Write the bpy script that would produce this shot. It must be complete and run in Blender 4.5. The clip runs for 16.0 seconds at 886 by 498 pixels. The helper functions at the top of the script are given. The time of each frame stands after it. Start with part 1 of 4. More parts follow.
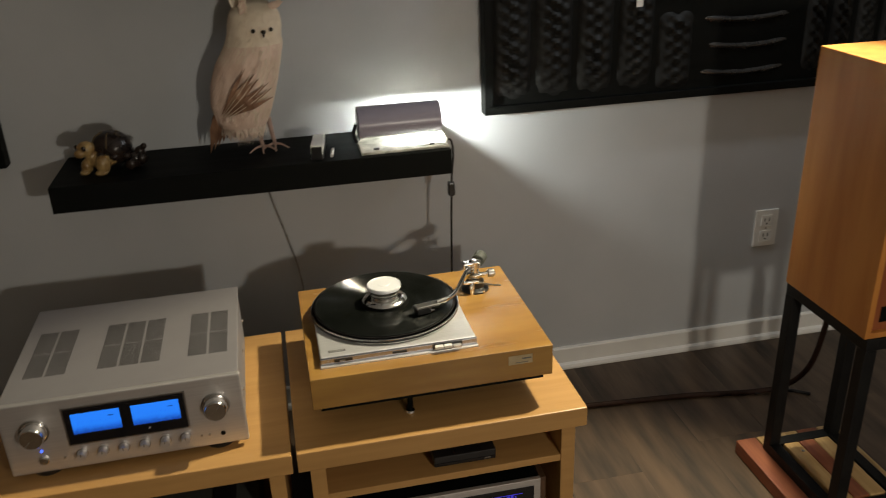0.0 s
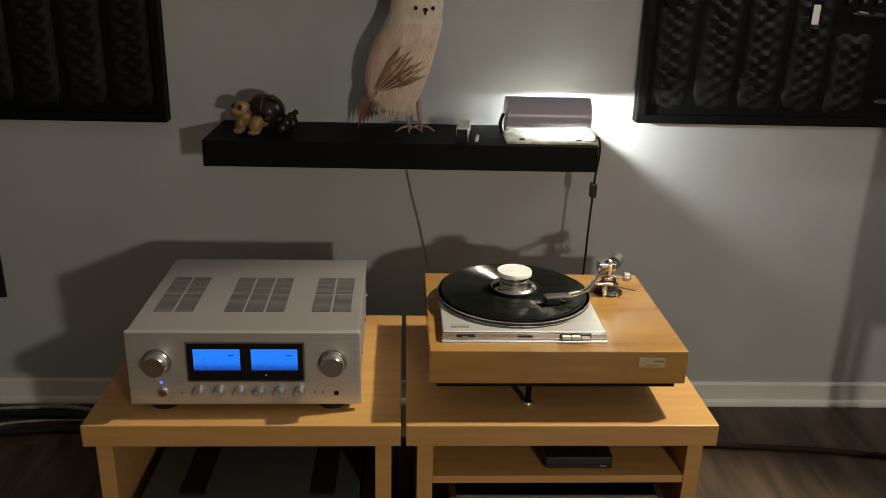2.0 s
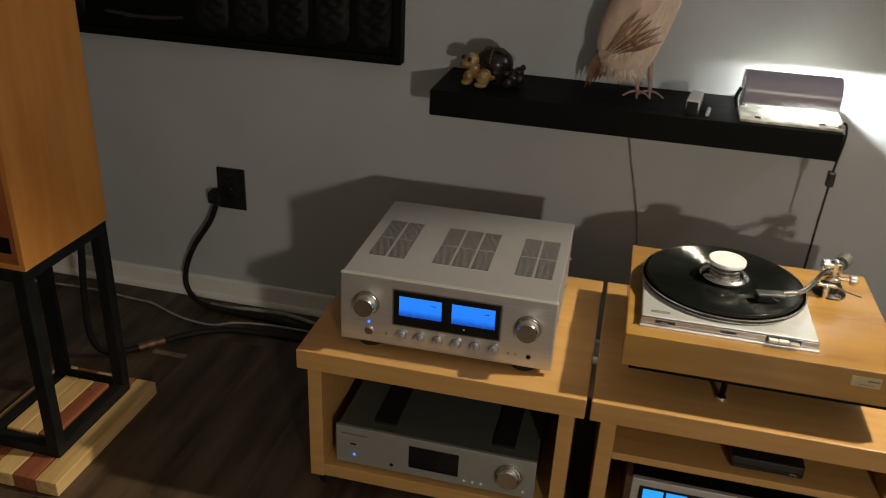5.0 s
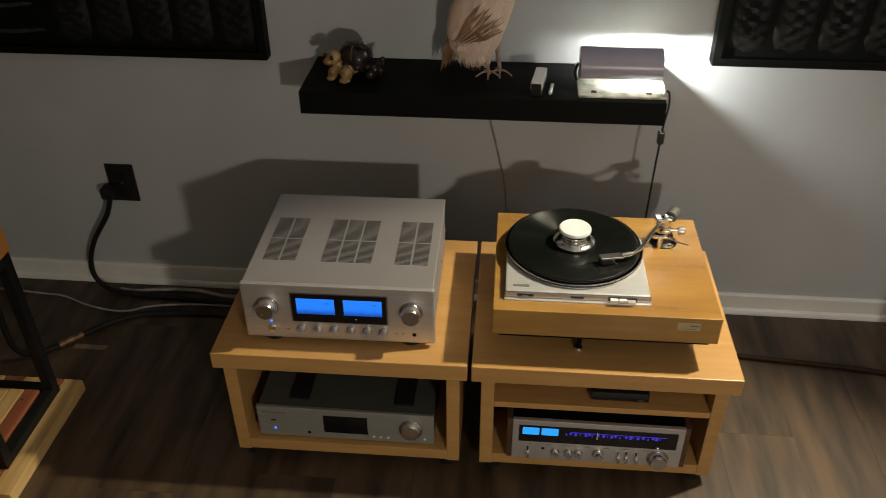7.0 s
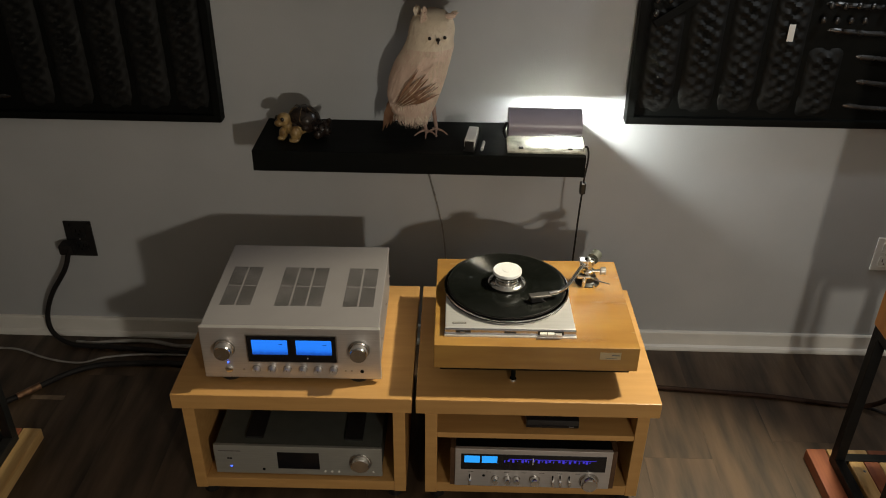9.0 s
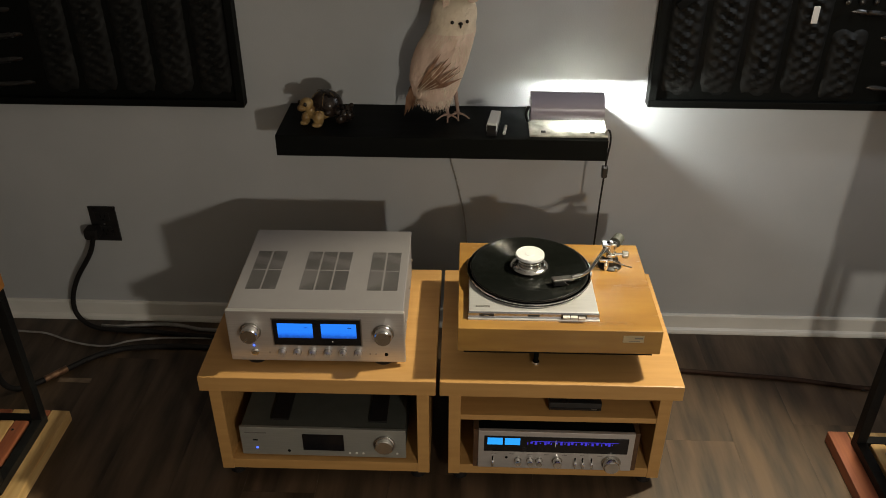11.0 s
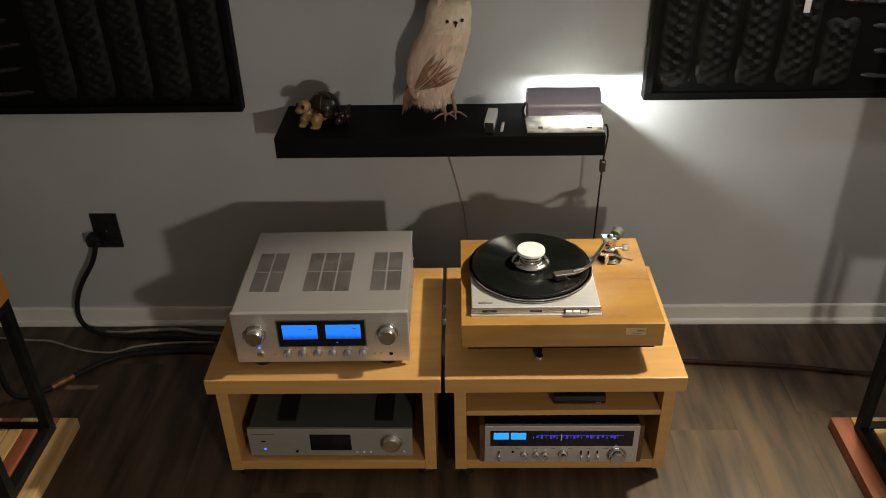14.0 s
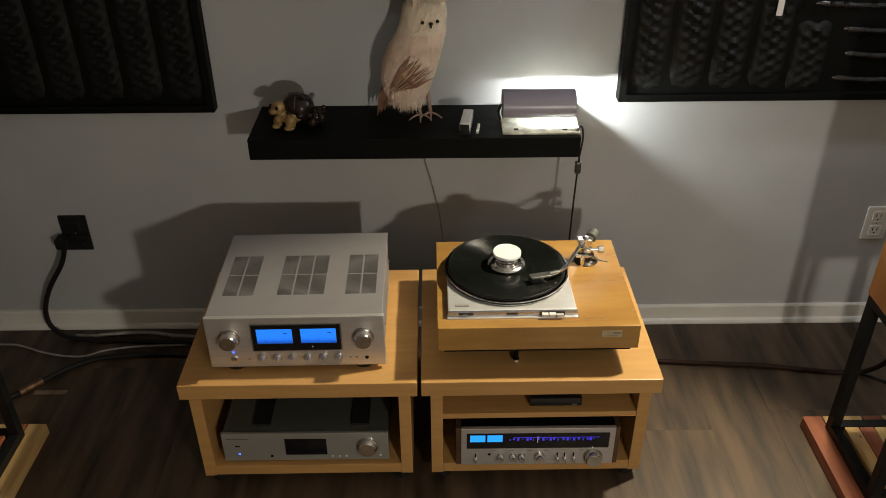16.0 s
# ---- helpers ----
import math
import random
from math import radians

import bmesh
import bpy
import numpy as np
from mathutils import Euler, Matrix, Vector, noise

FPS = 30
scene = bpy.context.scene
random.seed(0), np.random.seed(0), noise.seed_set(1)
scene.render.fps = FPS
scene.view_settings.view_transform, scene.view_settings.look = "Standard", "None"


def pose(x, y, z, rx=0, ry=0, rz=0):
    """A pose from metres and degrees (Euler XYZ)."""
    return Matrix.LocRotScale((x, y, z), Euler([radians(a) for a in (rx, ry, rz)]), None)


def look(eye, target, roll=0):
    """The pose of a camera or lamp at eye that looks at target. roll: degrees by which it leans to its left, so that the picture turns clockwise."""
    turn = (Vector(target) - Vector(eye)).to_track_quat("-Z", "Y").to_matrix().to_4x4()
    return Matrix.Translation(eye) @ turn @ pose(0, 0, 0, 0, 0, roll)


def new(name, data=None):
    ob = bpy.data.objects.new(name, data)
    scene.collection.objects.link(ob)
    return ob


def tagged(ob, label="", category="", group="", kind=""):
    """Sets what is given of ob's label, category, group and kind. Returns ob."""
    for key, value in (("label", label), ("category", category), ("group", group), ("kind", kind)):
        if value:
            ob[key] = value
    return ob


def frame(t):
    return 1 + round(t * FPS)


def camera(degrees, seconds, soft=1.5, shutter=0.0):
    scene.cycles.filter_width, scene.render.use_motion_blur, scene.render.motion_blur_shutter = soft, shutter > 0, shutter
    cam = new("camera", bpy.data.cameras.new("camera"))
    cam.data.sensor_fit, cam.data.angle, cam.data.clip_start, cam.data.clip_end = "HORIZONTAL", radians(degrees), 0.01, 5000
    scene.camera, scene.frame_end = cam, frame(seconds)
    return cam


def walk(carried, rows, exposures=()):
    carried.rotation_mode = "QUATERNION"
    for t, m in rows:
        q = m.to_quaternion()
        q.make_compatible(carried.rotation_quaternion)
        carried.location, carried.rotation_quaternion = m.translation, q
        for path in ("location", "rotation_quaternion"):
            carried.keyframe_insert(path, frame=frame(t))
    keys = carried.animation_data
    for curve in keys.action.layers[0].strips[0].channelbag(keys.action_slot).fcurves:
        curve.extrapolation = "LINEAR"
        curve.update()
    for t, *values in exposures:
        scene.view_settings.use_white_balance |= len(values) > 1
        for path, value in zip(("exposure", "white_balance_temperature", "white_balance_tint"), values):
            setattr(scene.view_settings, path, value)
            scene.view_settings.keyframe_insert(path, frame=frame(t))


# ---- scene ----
cam = camera(56.2, 16.0, soft=0.9, shutter=0.5)
PATH = [
    (0, (0.479, -1.935, 1.294), (0.831, -0.143, 0.477), -2.2),
    (0.5, (0.448, -1.924, 1.248), (0.735, -0.117, 0.439), 0.2),
    (1, (0.439, -1.925, 1.218), (0.634, -0.094, 0.439), 1.1),
    (1.5, (0.44, -1.936, 1.156), (0.553, -0.067, 0.454), 1.3),
    (2, (0.439, -1.942, 1.137), (0.524, -0.063, 0.456), 1.6),
    (2.5, (0.441, -1.958, 1.126), (0.473, -0.074, 0.456), 1.4),
    (3, (0.446, -1.97, 1.127), (0.406, -0.104, 0.408), 0.8),
    (3.5, (0.437, -1.945, 1.135), (0.392, -0.081, 0.414), 1.4),
    (4, (0.439, -1.903, 1.127), (0.161, -0.058, 0.405), 4.8),
    (4.2, (0.412, -1.908, 1.13), (-0.029, -0.1, 0.397), 4.7),
    (6.3, (0.488, -1.927, 1.49), (0.222, -0.296, 0.364), -2.1),
    (6.5, (0.487, -1.933, 1.517), (0.243, -0.304, 0.383), -2.2),
    (7, (0.502, -1.958, 1.546), (0.349, -0.326, 0.399), -0.4),
    (7.5, (0.516, -1.988, 1.576), (0.398, -0.28, 0.543), 0.4),
    (8, (0.529, -2.031, 1.601), (0.511, -0.27, 0.652), 1.6),
    (8.5, (0.534, -2.077, 1.617), (0.509, -0.33, 0.645), 0.9),
    (9, (0.523, -2.117, 1.611), (0.493, -0.402, 0.583), 0.8),
    (11.5, (0.493, -2.128, 1.617), (0.429, -0.436, 0.553), -0.0),
    (12, (0.486, -2.129, 1.619), (0.423, -0.441, 0.548), -0.2),
    (12.5, (0.483, -2.128, 1.626), (0.422, -0.447, 0.545), -0.7),
    (13, (0.486, -2.135, 1.626), (0.421, -0.455, 0.542), -0.9),
    (13.5, (0.483, -2.138, 1.624), (0.421, -0.458, 0.541), -1.0),
    (14, (0.493, -2.136, 1.627), (0.436, -0.446, 0.558), -1.4),
    (14.5, (0.496, -2.132, 1.629), (0.505, -0.438, 0.566), -0.6),
    (15, (0.489, -2.127, 1.63), (0.504, -0.435, 0.564), -0.5),
    (15.5, (0.488, -2.122, 1.63), (0.497, -0.432, 0.559), -0.5),
    (16, (0.487, -2.12, 1.634), (0.494, -0.434, 0.557), -0.4),
]
walk(cam, [(t, look(eye, target, roll)) for t, eye, target, roll in PATH],
     ((0, -0.15), (1, -0.2), (2.5, -0.1), (3.5, 0), (6.5, -0.06), (8, -0.1), (9, -0.12), (11.5, 0), (16, 0.04)))


# ---- world and lights ----
world = bpy.data.worlds.new("night_room")
scene.world = world
world.use_nodes = True
world.node_tree.nodes["Background"].inputs[0].default_value = (0.9, 0.75, 0.6, 1)
world.node_tree.nodes["Background"].inputs[1].default_value = 0.005


def lamp_light(name, kind, place, power, colour, size=0.05, target=None, spot=60):
    data = bpy.data.lights.new(name, kind)
    data.energy, data.color = power, colour
    ob = new(name, data)
    ob.location = place
    if target:
        ob.matrix_world = look(place, target)
    if kind == "AREA":
        data.shape, data.size = "DISK", size
    else:
        data.shadow_soft_size = size
    if kind == "SPOT":
        data.spot_size, data.spot_blend = radians(spot), 0.4
    return ob


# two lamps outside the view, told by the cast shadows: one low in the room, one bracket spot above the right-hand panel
lamp_light("room_lamp_light", "POINT", (1.22, -2.72, 1.0), 53.0, (1.0, 0.908, 0.755), 0.05)
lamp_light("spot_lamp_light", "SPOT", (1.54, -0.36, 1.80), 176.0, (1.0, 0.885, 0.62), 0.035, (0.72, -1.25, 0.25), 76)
# cool point added near the spot to lift upper wall and panel glints
lamp_light("spot_lamp_fill", "POINT", (1.60, -0.26, 1.60), 8.5, (0.92, 0.97, 1.0), 0.03)


# ---- materials ----
def colour_mix(nt, a, b, fac):
    n = nt.nodes.new("ShaderNodeMix")
    n.data_type = "RGBA"
    n.inputs[6].default_value, n.inputs[7].default_value = (*a, 1), (*b, 1)
    nt.links.new(fac, n.inputs[0])
    return n.outputs[2]


def mat(name, a, b=None, rough=0.5, metal=0.0, scale=20.0, stretch=(1, 1, 1), bump=0.0, bump_scale=None, rough_var=0.08, spec=0.5,
        coat=0.0, detail=5.0, vary=0.0, contrast=(0.35, 0.65), emit=None, power=0.0):
    """A node material: two colours mixed by stretched noise, with roughness variation and fine relief."""
    m = bpy.data.materials.new(name)
    m.use_nodes = True
    nt = m.node_tree
    p = nt.nodes["Principled BSDF"]
    b = b or tuple(min(1, c * 0.82) for c in a)
    tc = nt.nodes.new("ShaderNodeTexCoord")
    mp = nt.nodes.new("ShaderNodeMapping")
    mp.inputs["Scale"].default_value = stretch
    nt.links.new(tc.outputs["Object"], mp.inputs[0])
    vec = mp.outputs[0]
    info = nt.nodes.new("ShaderNodeObjectInfo")
    if vary:
        add = nt.nodes.new("ShaderNodeVectorMath")
        add.operation = "MULTIPLY_ADD"
        add.inputs[1].default_value = (37, 53, 29)
        comb = nt.nodes.new("ShaderNodeCombineXYZ")
        for k in range(3):
            nt.links.new(info.outputs["Random"], comb.inputs[k])
        nt.links.new(comb.outputs[0], add.inputs[0])
        nt.links.new(vec, add.inputs[2])
        vec = add.outputs[0]
    big = nt.nodes.new("ShaderNodeTexNoise")
    big.inputs["Scale"].default_value, big.inputs["Detail"].default_value = scale, detail
    nt.links.new(vec, big.inputs["Vector"])
    ramp = nt.nodes.new("ShaderNodeMapRange")
    ramp.inputs[1].default_value, ramp.inputs[2].default_value = contrast
    nt.links.new(big.outputs["Fac"], ramp.inputs[0])
    col = colour_mix(nt, a, b, ramp.outputs[0])
    if vary:
        hsv = nt.nodes.new("ShaderNodeHueSaturation")
        mr = nt.nodes.new("ShaderNodeMapRange")
        mr.inputs[3].default_value, mr.inputs[4].default_value = 1 - vary, 1 + vary
        nt.links.new(info.outputs["Random"], mr.inputs[0])
        nt.links.new(mr.outputs[0], hsv.inputs["Value"])
        nt.links.new(col, hsv.inputs["Color"])
        col = hsv.outputs[0]
    nt.links.new(col, p.inputs["Base Color"])
    p.inputs["Metallic"].default_value = metal
    p.inputs["Specular IOR Level"].default_value = spec
    p.inputs["Coat Weight"].default_value = coat
    p.inputs["Coat Roughness"].default_value = 0.2
    rr = nt.nodes.new("ShaderNodeMapRange")
    rr.inputs[3].default_value, rr.inputs[4].default_value = max(0.02, rough - rough_var), min(1, rough + rough_var)
    nt.links.new(big.outputs["Fac"], rr.inputs[0])
    nt.links.new(rr.outputs[0], p.inputs["Roughness"])
    if bump:
        fine = nt.nodes.new("ShaderNodeTexNoise")
        fine.inputs["Scale"].default_value, fine.inputs["Detail"].default_value = bump_scale or scale * 6, 3
        nt.links.new(vec, fine.inputs["Vector"])
        bp = nt.nodes.new("ShaderNodeBump")
        bp.inputs["Strength"].default_value, bp.inputs["Distance"].default_value = bump, 0.002
        nt.links.new(fine.outputs["Fac"], bp.inputs["Height"])
        nt.links.new(bp.outputs[0], p.inputs["Normal"])
    if emit:
        p.inputs["Emission Color"].default_value = (*emit, 1)
        p.inputs["Emission Strength"].default_value = power
    return m


WALL = mat("wall_paint", (0.470, 0.486, 0.505), (0.428, 0.444, 0.462), 0.72, scale=3, bump=0.2, bump_scale=260, spec=0.3)
ROOM = mat("room_paint", (0.46, 0.42, 0.37), (0.42, 0.385, 0.34), 0.85, scale=3, bump=0.1, bump_scale=200)
CEIL = mat("ceiling_paint", (0.66, 0.645, 0.62), None, 0.9, scale=4, bump=0.1, bump_scale=150)
TRIM = mat("trim_paint", (0.78, 0.77, 0.74), (0.72, 0.71, 0.68), 0.4, scale=8, bump=0.05, bump_scale=120)
FLOOR = mat("floor_vinyl", (0.104, 0.067, 0.041), (0.018, 0.0115, 0.0072), 0.46, scale=5.0, stretch=(4.6, 0.62, 1), bump=0.3, bump_scale=30,
            vary=0.09, rough_var=0.14, contrast=(0.30, 0.72), detail=15)
GAP = mat("floor_underlay", (0.02, 0.016, 0.013), None, 0.9)
BEECH = mat("beech_foil", (0.49, 0.277, 0.098), (0.44, 0.243, 0.083), 0.38, scale=9, stretch=(0.7, 7, 7), bump=0.06, bump_scale=40, vary=0.04, detail=7)
PLINTH = mat("teak_veneer", (0.40, 0.224, 0.056), (0.20, 0.092, 0.023), 0.25, scale=4, stretch=(0.9, 5, 5), bump=0.08, bump_scale=40, detail=9,
             rough_var=0.1, coat=0.55, contrast=(0.25, 0.8))
BLACK = mat("black_stain", (0.0022, 0.0028, 0.0024), (0.0036, 0.0040, 0.0037), 0.6, scale=6, stretch=(1, 6, 6), bump=0.1, bump_scale=60, rough_var=0.1, spec=0.1)
STEEL = mat("black_powder_coat", (0.006, 0.006, 0.0065), (0.010, 0.010, 0.010), 0.5, scale=30, bump=0.15, bump_scale=600, spec=0.2)
RUBBER = mat("black_rubber", (0.010, 0.009, 0.009), (0.015, 0.013, 0.013), 0.6, scale=40, bump=0.1, spec=0.25)
PLASTIC = mat("black_plastic", (0.012, 0.012, 0.013), (0.017, 0.017, 0.018), 0.3, scale=40)
FOAM = mat("black_foam", (0.0085, 0.009, 0.0088), (0.0045, 0.0048, 0.0047), 0.62, scale=18, bump=0.35, bump_scale=260, rough_var=0.16, spec=0.25)
SLICK = mat("black_vinyl", (0.006, 0.006, 0.0065), (0.010, 0.010, 0.011), 0.27, scale=24, bump=0.1, bump_scale=80, rough_var=0.05, spec=0.9)
ALU = mat("brushed_aluminium", (0.67, 0.65, 0.65), (0.61, 0.59, 0.59), 0.42, 0.75, scale=14, stretch=(1, 30, 30), bump=0.05, bump_scale=50, rough_var=0.06)
BRIGHT = mat("bright_aluminium", (0.78, 0.78, 0.79), (0.70, 0.70, 0.71), 0.34, 0.65, scale=14, stretch=(1, 30, 30), bump=0.04, bump_scale=50, rough_var=0.06)
ALUTOP = mat("painted_aluminium", (0.385, 0.368, 0.388), (0.36, 0.343, 0.363), 0.48, 0.6, scale=8, bump=0.06, bump_scale=500)
PLATE = mat("worn_metal_plate", (0.72, 0.71, 0.63), (0.30, 0.29, 0.24), 0.42, 0.25, scale=30, rough_var=0.15)
SATIN = mat("satin_metal", (0.86, 0.88, 0.92), (0.82, 0.84, 0.88), 0.5, 0.35, scale=30)
CHROME = mat("polished_metal", (0.82, 0.81, 0.79), (0.76, 0.75, 0.73), 0.16, 1.0, scale=12, rough_var=0.06)
DULL = mat("dull_metal", (0.45, 0.44, 0.43), (0.34, 0.33, 0.32), 0.34, 1.0, scale=30)
VINYL = mat("record_vinyl", (0.004, 0.0048, 0.004), (0.006, 0.007, 0.006), 0.19, scale=60, rough_var=0.05, spec=0.5)
SCREEN = mat("meter_glow", (0.01, 0.04, 0.2), None, 0.3, scale=3, emit=(0.014, 0.19, 0.88), power=1.15)
def lit_screen(m, z0, z1, low, high):
    """Backlit display whose glow falls off towards its lower edge."""
    nt = m.node_tree
    p = nt.nodes["Principled BSDF"]
    tc = nt.nodes.new("ShaderNodeTexCoord")
    sep = nt.nodes.new("ShaderNodeSeparateXYZ")
    nt.links.new(tc.outputs["Object"], sep.inputs[0])
    grain = nt.nodes.new("ShaderNodeTexNoise")
    grain.inputs["Scale"].default_value = 160
    nt.links.new(tc.outputs["Object"], grain.inputs["Vector"])
    add = nt.nodes.new("ShaderNodeMath")
    add.operation = "MULTIPLY_ADD"
    add.inputs[1].default_value = 0.010
    nt.links.new(grain.outputs["Fac"], add.inputs[0])
    nt.links.new(sep.outputs["Z"], add.inputs[2])
    mr = nt.nodes.new("ShaderNodeMapRange")
    mr.interpolation_type = "SMOOTHSTEP"
    mr.inputs[1].default_value, mr.inputs[2].default_value = z0 + 0.005, z1 + 0.005
    mr.inputs[3].default_value, mr.inputs[4].default_value = 0, 1
    nt.links.new(add.outputs[0], mr.inputs[0])
    nt.links.new(colour_mix(nt, low, high, mr.outputs[0]), p.inputs["Emission Color"])


lit_screen(SCREEN, 0.080, 0.102, (0.004, 0.045, 0.32), (0.016, 0.20, 0.90))
CYAN = mat("tuner_glow", (0.02, 0.2, 0.5), None, 0.3, scale=3, emit=(0.02, 0.34, 0.95), power=1.0)
LEDB = mat("blue_led", (0.1, 0.2, 0.6), None, 0.3, emit=(0.05, 0.12, 1.0), power=2.2)
DIAL = mat("violet_scale_glow", (0.05, 0.03, 0.3), None, 0.3, emit=(0.05, 0.04, 0.75), power=0.6)
# case grey set darker to carry the shade under the tabletop
GREYCASE = mat("grey_painted_steel", (0.085, 0.09, 0.08), (0.075, 0.08, 0.07), 0.55, 0.2, scale=30, bump=0.1, bump_scale=500)
GLASS = mat("dark_glass", (0.006, 0.006, 0.008), (0.008, 0.008, 0.01), 0.08, scale=5)
PINE = mat("pine_wood", (0.62, 0.42, 0.19), (0.48, 0.29, 0.11), 0.5, scale=7, stretch=(8, 0.8, 8), bump=0.12, bump_scale=30, detail=7)
CEDAR = mat("red_cedar", (0.30, 0.10, 0.045), (0.20, 0.06, 0.03), 0.5, scale=7, stretch=(8, 0.8, 8), bump=0.12, bump_scale=30, detail=7)
CHERRY = mat("cherry_veneer", (0.54, 0.235, 0.055), (0.44, 0.17, 0.035), 0.4, scale=5, stretch=(5, 5, 0.7), bump=0.05, bump_scale=60, detail=7)
BAFFLE = mat("red_veneer", (0.30, 0.095, 0.035), (0.22, 0.06, 0.022), 0.4, scale=5, stretch=(6, 6, 0.7), bump=0.05, detail=7)
LAV = mat("lavender_enamel", (0.34, 0.31, 0.38), (0.31, 0.285, 0.35), 0.3, scale=10, rough_var=0.05)
WHITE = mat("white_plastic", (0.78, 0.77, 0.74), (0.72, 0.71, 0.68), 0.4, scale=20)
GREYCORD = mat("grey_cord", (0.34, 0.33, 0.32), (0.22, 0.21, 0.20), 0.55, scale=40)
COPPER = mat("copper_braid", (0.34, 0.19, 0.11), (0.14, 0.08, 0.05), 0.4, 0.7, scale=60)
BULB = mat("bulb_glow", (0.9, 0.9, 0.9), None, 0.3, emit=(0.97, 1.0, 0.92), power=6300.0)
CREAM = mat("cream_feather", (0.80, 0.63, 0.53), (0.70, 0.53, 0.43), 0.85, scale=22, stretch=(3, 3, 0.6), bump=0.4, bump_scale=160, spec=0.2)
PALE = mat("pale_feather", (0.84, 0.74, 0.60), (0.74, 0.63, 0.50), 0.85, scale=40, bump=0.4, bump_scale=160, spec=0.2)
BROWN = mat("brown_feather", (0.17, 0.085, 0.05), (0.30, 0.17, 0.105), 0.7, scale=25, stretch=(3, 3, 0.6), bump=0.4, bump_scale=160, spec=0.25)
TAWNY = mat("tawny_feather", (0.32, 0.19, 0.12), (0.42, 0.27, 0.18), 0.7, scale=25, stretch=(3, 3, 0.6), bump=0.4, bump_scale=160, spec=0.25)
BEAK = mat("dark_bead", (0.02, 0.014, 0.01), None, 0.2)
CLAW = mat("pinkish_claw", (0.38, 0.25, 0.2), (0.28, 0.18, 0.14), 0.6, scale=60)
CERAM = mat("cream_ceramic", (0.47, 0.33, 0.14), (0.20, 0.115, 0.04), 0.3, scale=38, rough_var=0.06)
SHELL = mat("dark_glaze", (0.008, 0.006, 0.006), (0.030, 0.019, 0.014), 0.28, scale=45, rough_var=0.08, spec=0.35)
GOLD = mat("bronze_glaze", (0.16, 0.11, 0.05), (0.09, 0.06, 0.03), 0.25, scale=40)
BROWNCORD = mat("brown_cord", (0.018, 0.009, 0.006), (0.030, 0.015, 0.010), 0.6, scale=60, spec=0.12)
# copy of the aluminium, darkened for the tabletop's shade on the streamer front
SHADEALU = mat("shaded_aluminium", (0.42, 0.425, 0.40), (0.38, 0.385, 0.36), 0.45, 0.6, scale=14, stretch=(1, 30, 30), bump=0.05, bump_scale=50)
BRASS = mat("engraved_plate", (0.62, 0.52, 0.34), (0.55, 0.45, 0.28), 0.4, 0.6, scale=40)
MIRRORSTRIP = mat("polished_strip", (0.50, 0.50, 0.54), (0.42, 0.42, 0.46), 0.22, 0.9, scale=14, stretch=(1, 30, 30), rough_var=0.05)
TICK = mat("dim_scale_print", (0.01, 0.03, 0.12), None, 0.4, emit=(0.01, 0.10, 0.55), power=0.9)
INK = mat("grey_ink", (0.16, 0.15, 0.14), None, 0.6)
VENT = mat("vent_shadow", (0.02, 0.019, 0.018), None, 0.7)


# ---- mesh helpers ----
def place(ob, parent=None):
    if parent is not None:
        ob.parent = parent
    return ob


def part(name, bm, material, parent=None, label="", smooth=False):
    """Link a bmesh as ONE mesh object under a thing or a part."""
    me = bpy.data.meshes.new(name)
    bm.normal_update()
    if smooth:
        for f in bm.faces:
            f.smooth = True
        for e in bm.edges:
            if len(e.link_faces) == 2 and e.calc_face_angle(0) > radians(38):
                e.smooth = False
    bm.to_mesh(me)
    bm.free()
    for m in material if isinstance(material, (list, tuple)) else [material]:
        me.materials.append(m)
    ob = place(new(name, me), parent)
    return tagged(ob, label) if label else ob


def thing(name, label, category, x=0, y=0, z=0, yaw=0, group="", kind=""):
    ob = new(name)
    ob.empty_display_size = 0.05
    ob.matrix_basis = pose(x, y, z, 0, 0, yaw)
    return tagged(ob, label, category, group, kind)


def box(x0, y0, z0, x1, y1, z1, bevel=0.0, bm=None, seg=2, mi=0):
    own = bmesh.new()
    bmesh.ops.create_cube(own, size=1)
    bmesh.ops.scale(own, vec=(x1 - x0, y1 - y0, z1 - z0), verts=own.verts)
    bmesh.ops.translate(own, vec=((x0 + x1) / 2, (y0 + y1) / 2, (z0 + z1) / 2), verts=own.verts)
    if bevel:
        bmesh.ops.bevel(own, geom=own.edges[:], offset=bevel, segments=seg, affect="EDGES", profile=0.6)
    return join(bm, own, mi)


def join(bm, own, mi=0):
    for f in own.faces:
        f.material_index = mi
    if bm is None:
        return own
    me = bpy.data.meshes.new("tmp")
    own.to_mesh(me)
    own.free()
    bm.from_mesh(me)
    bpy.data.meshes.remove(me)
    return bm


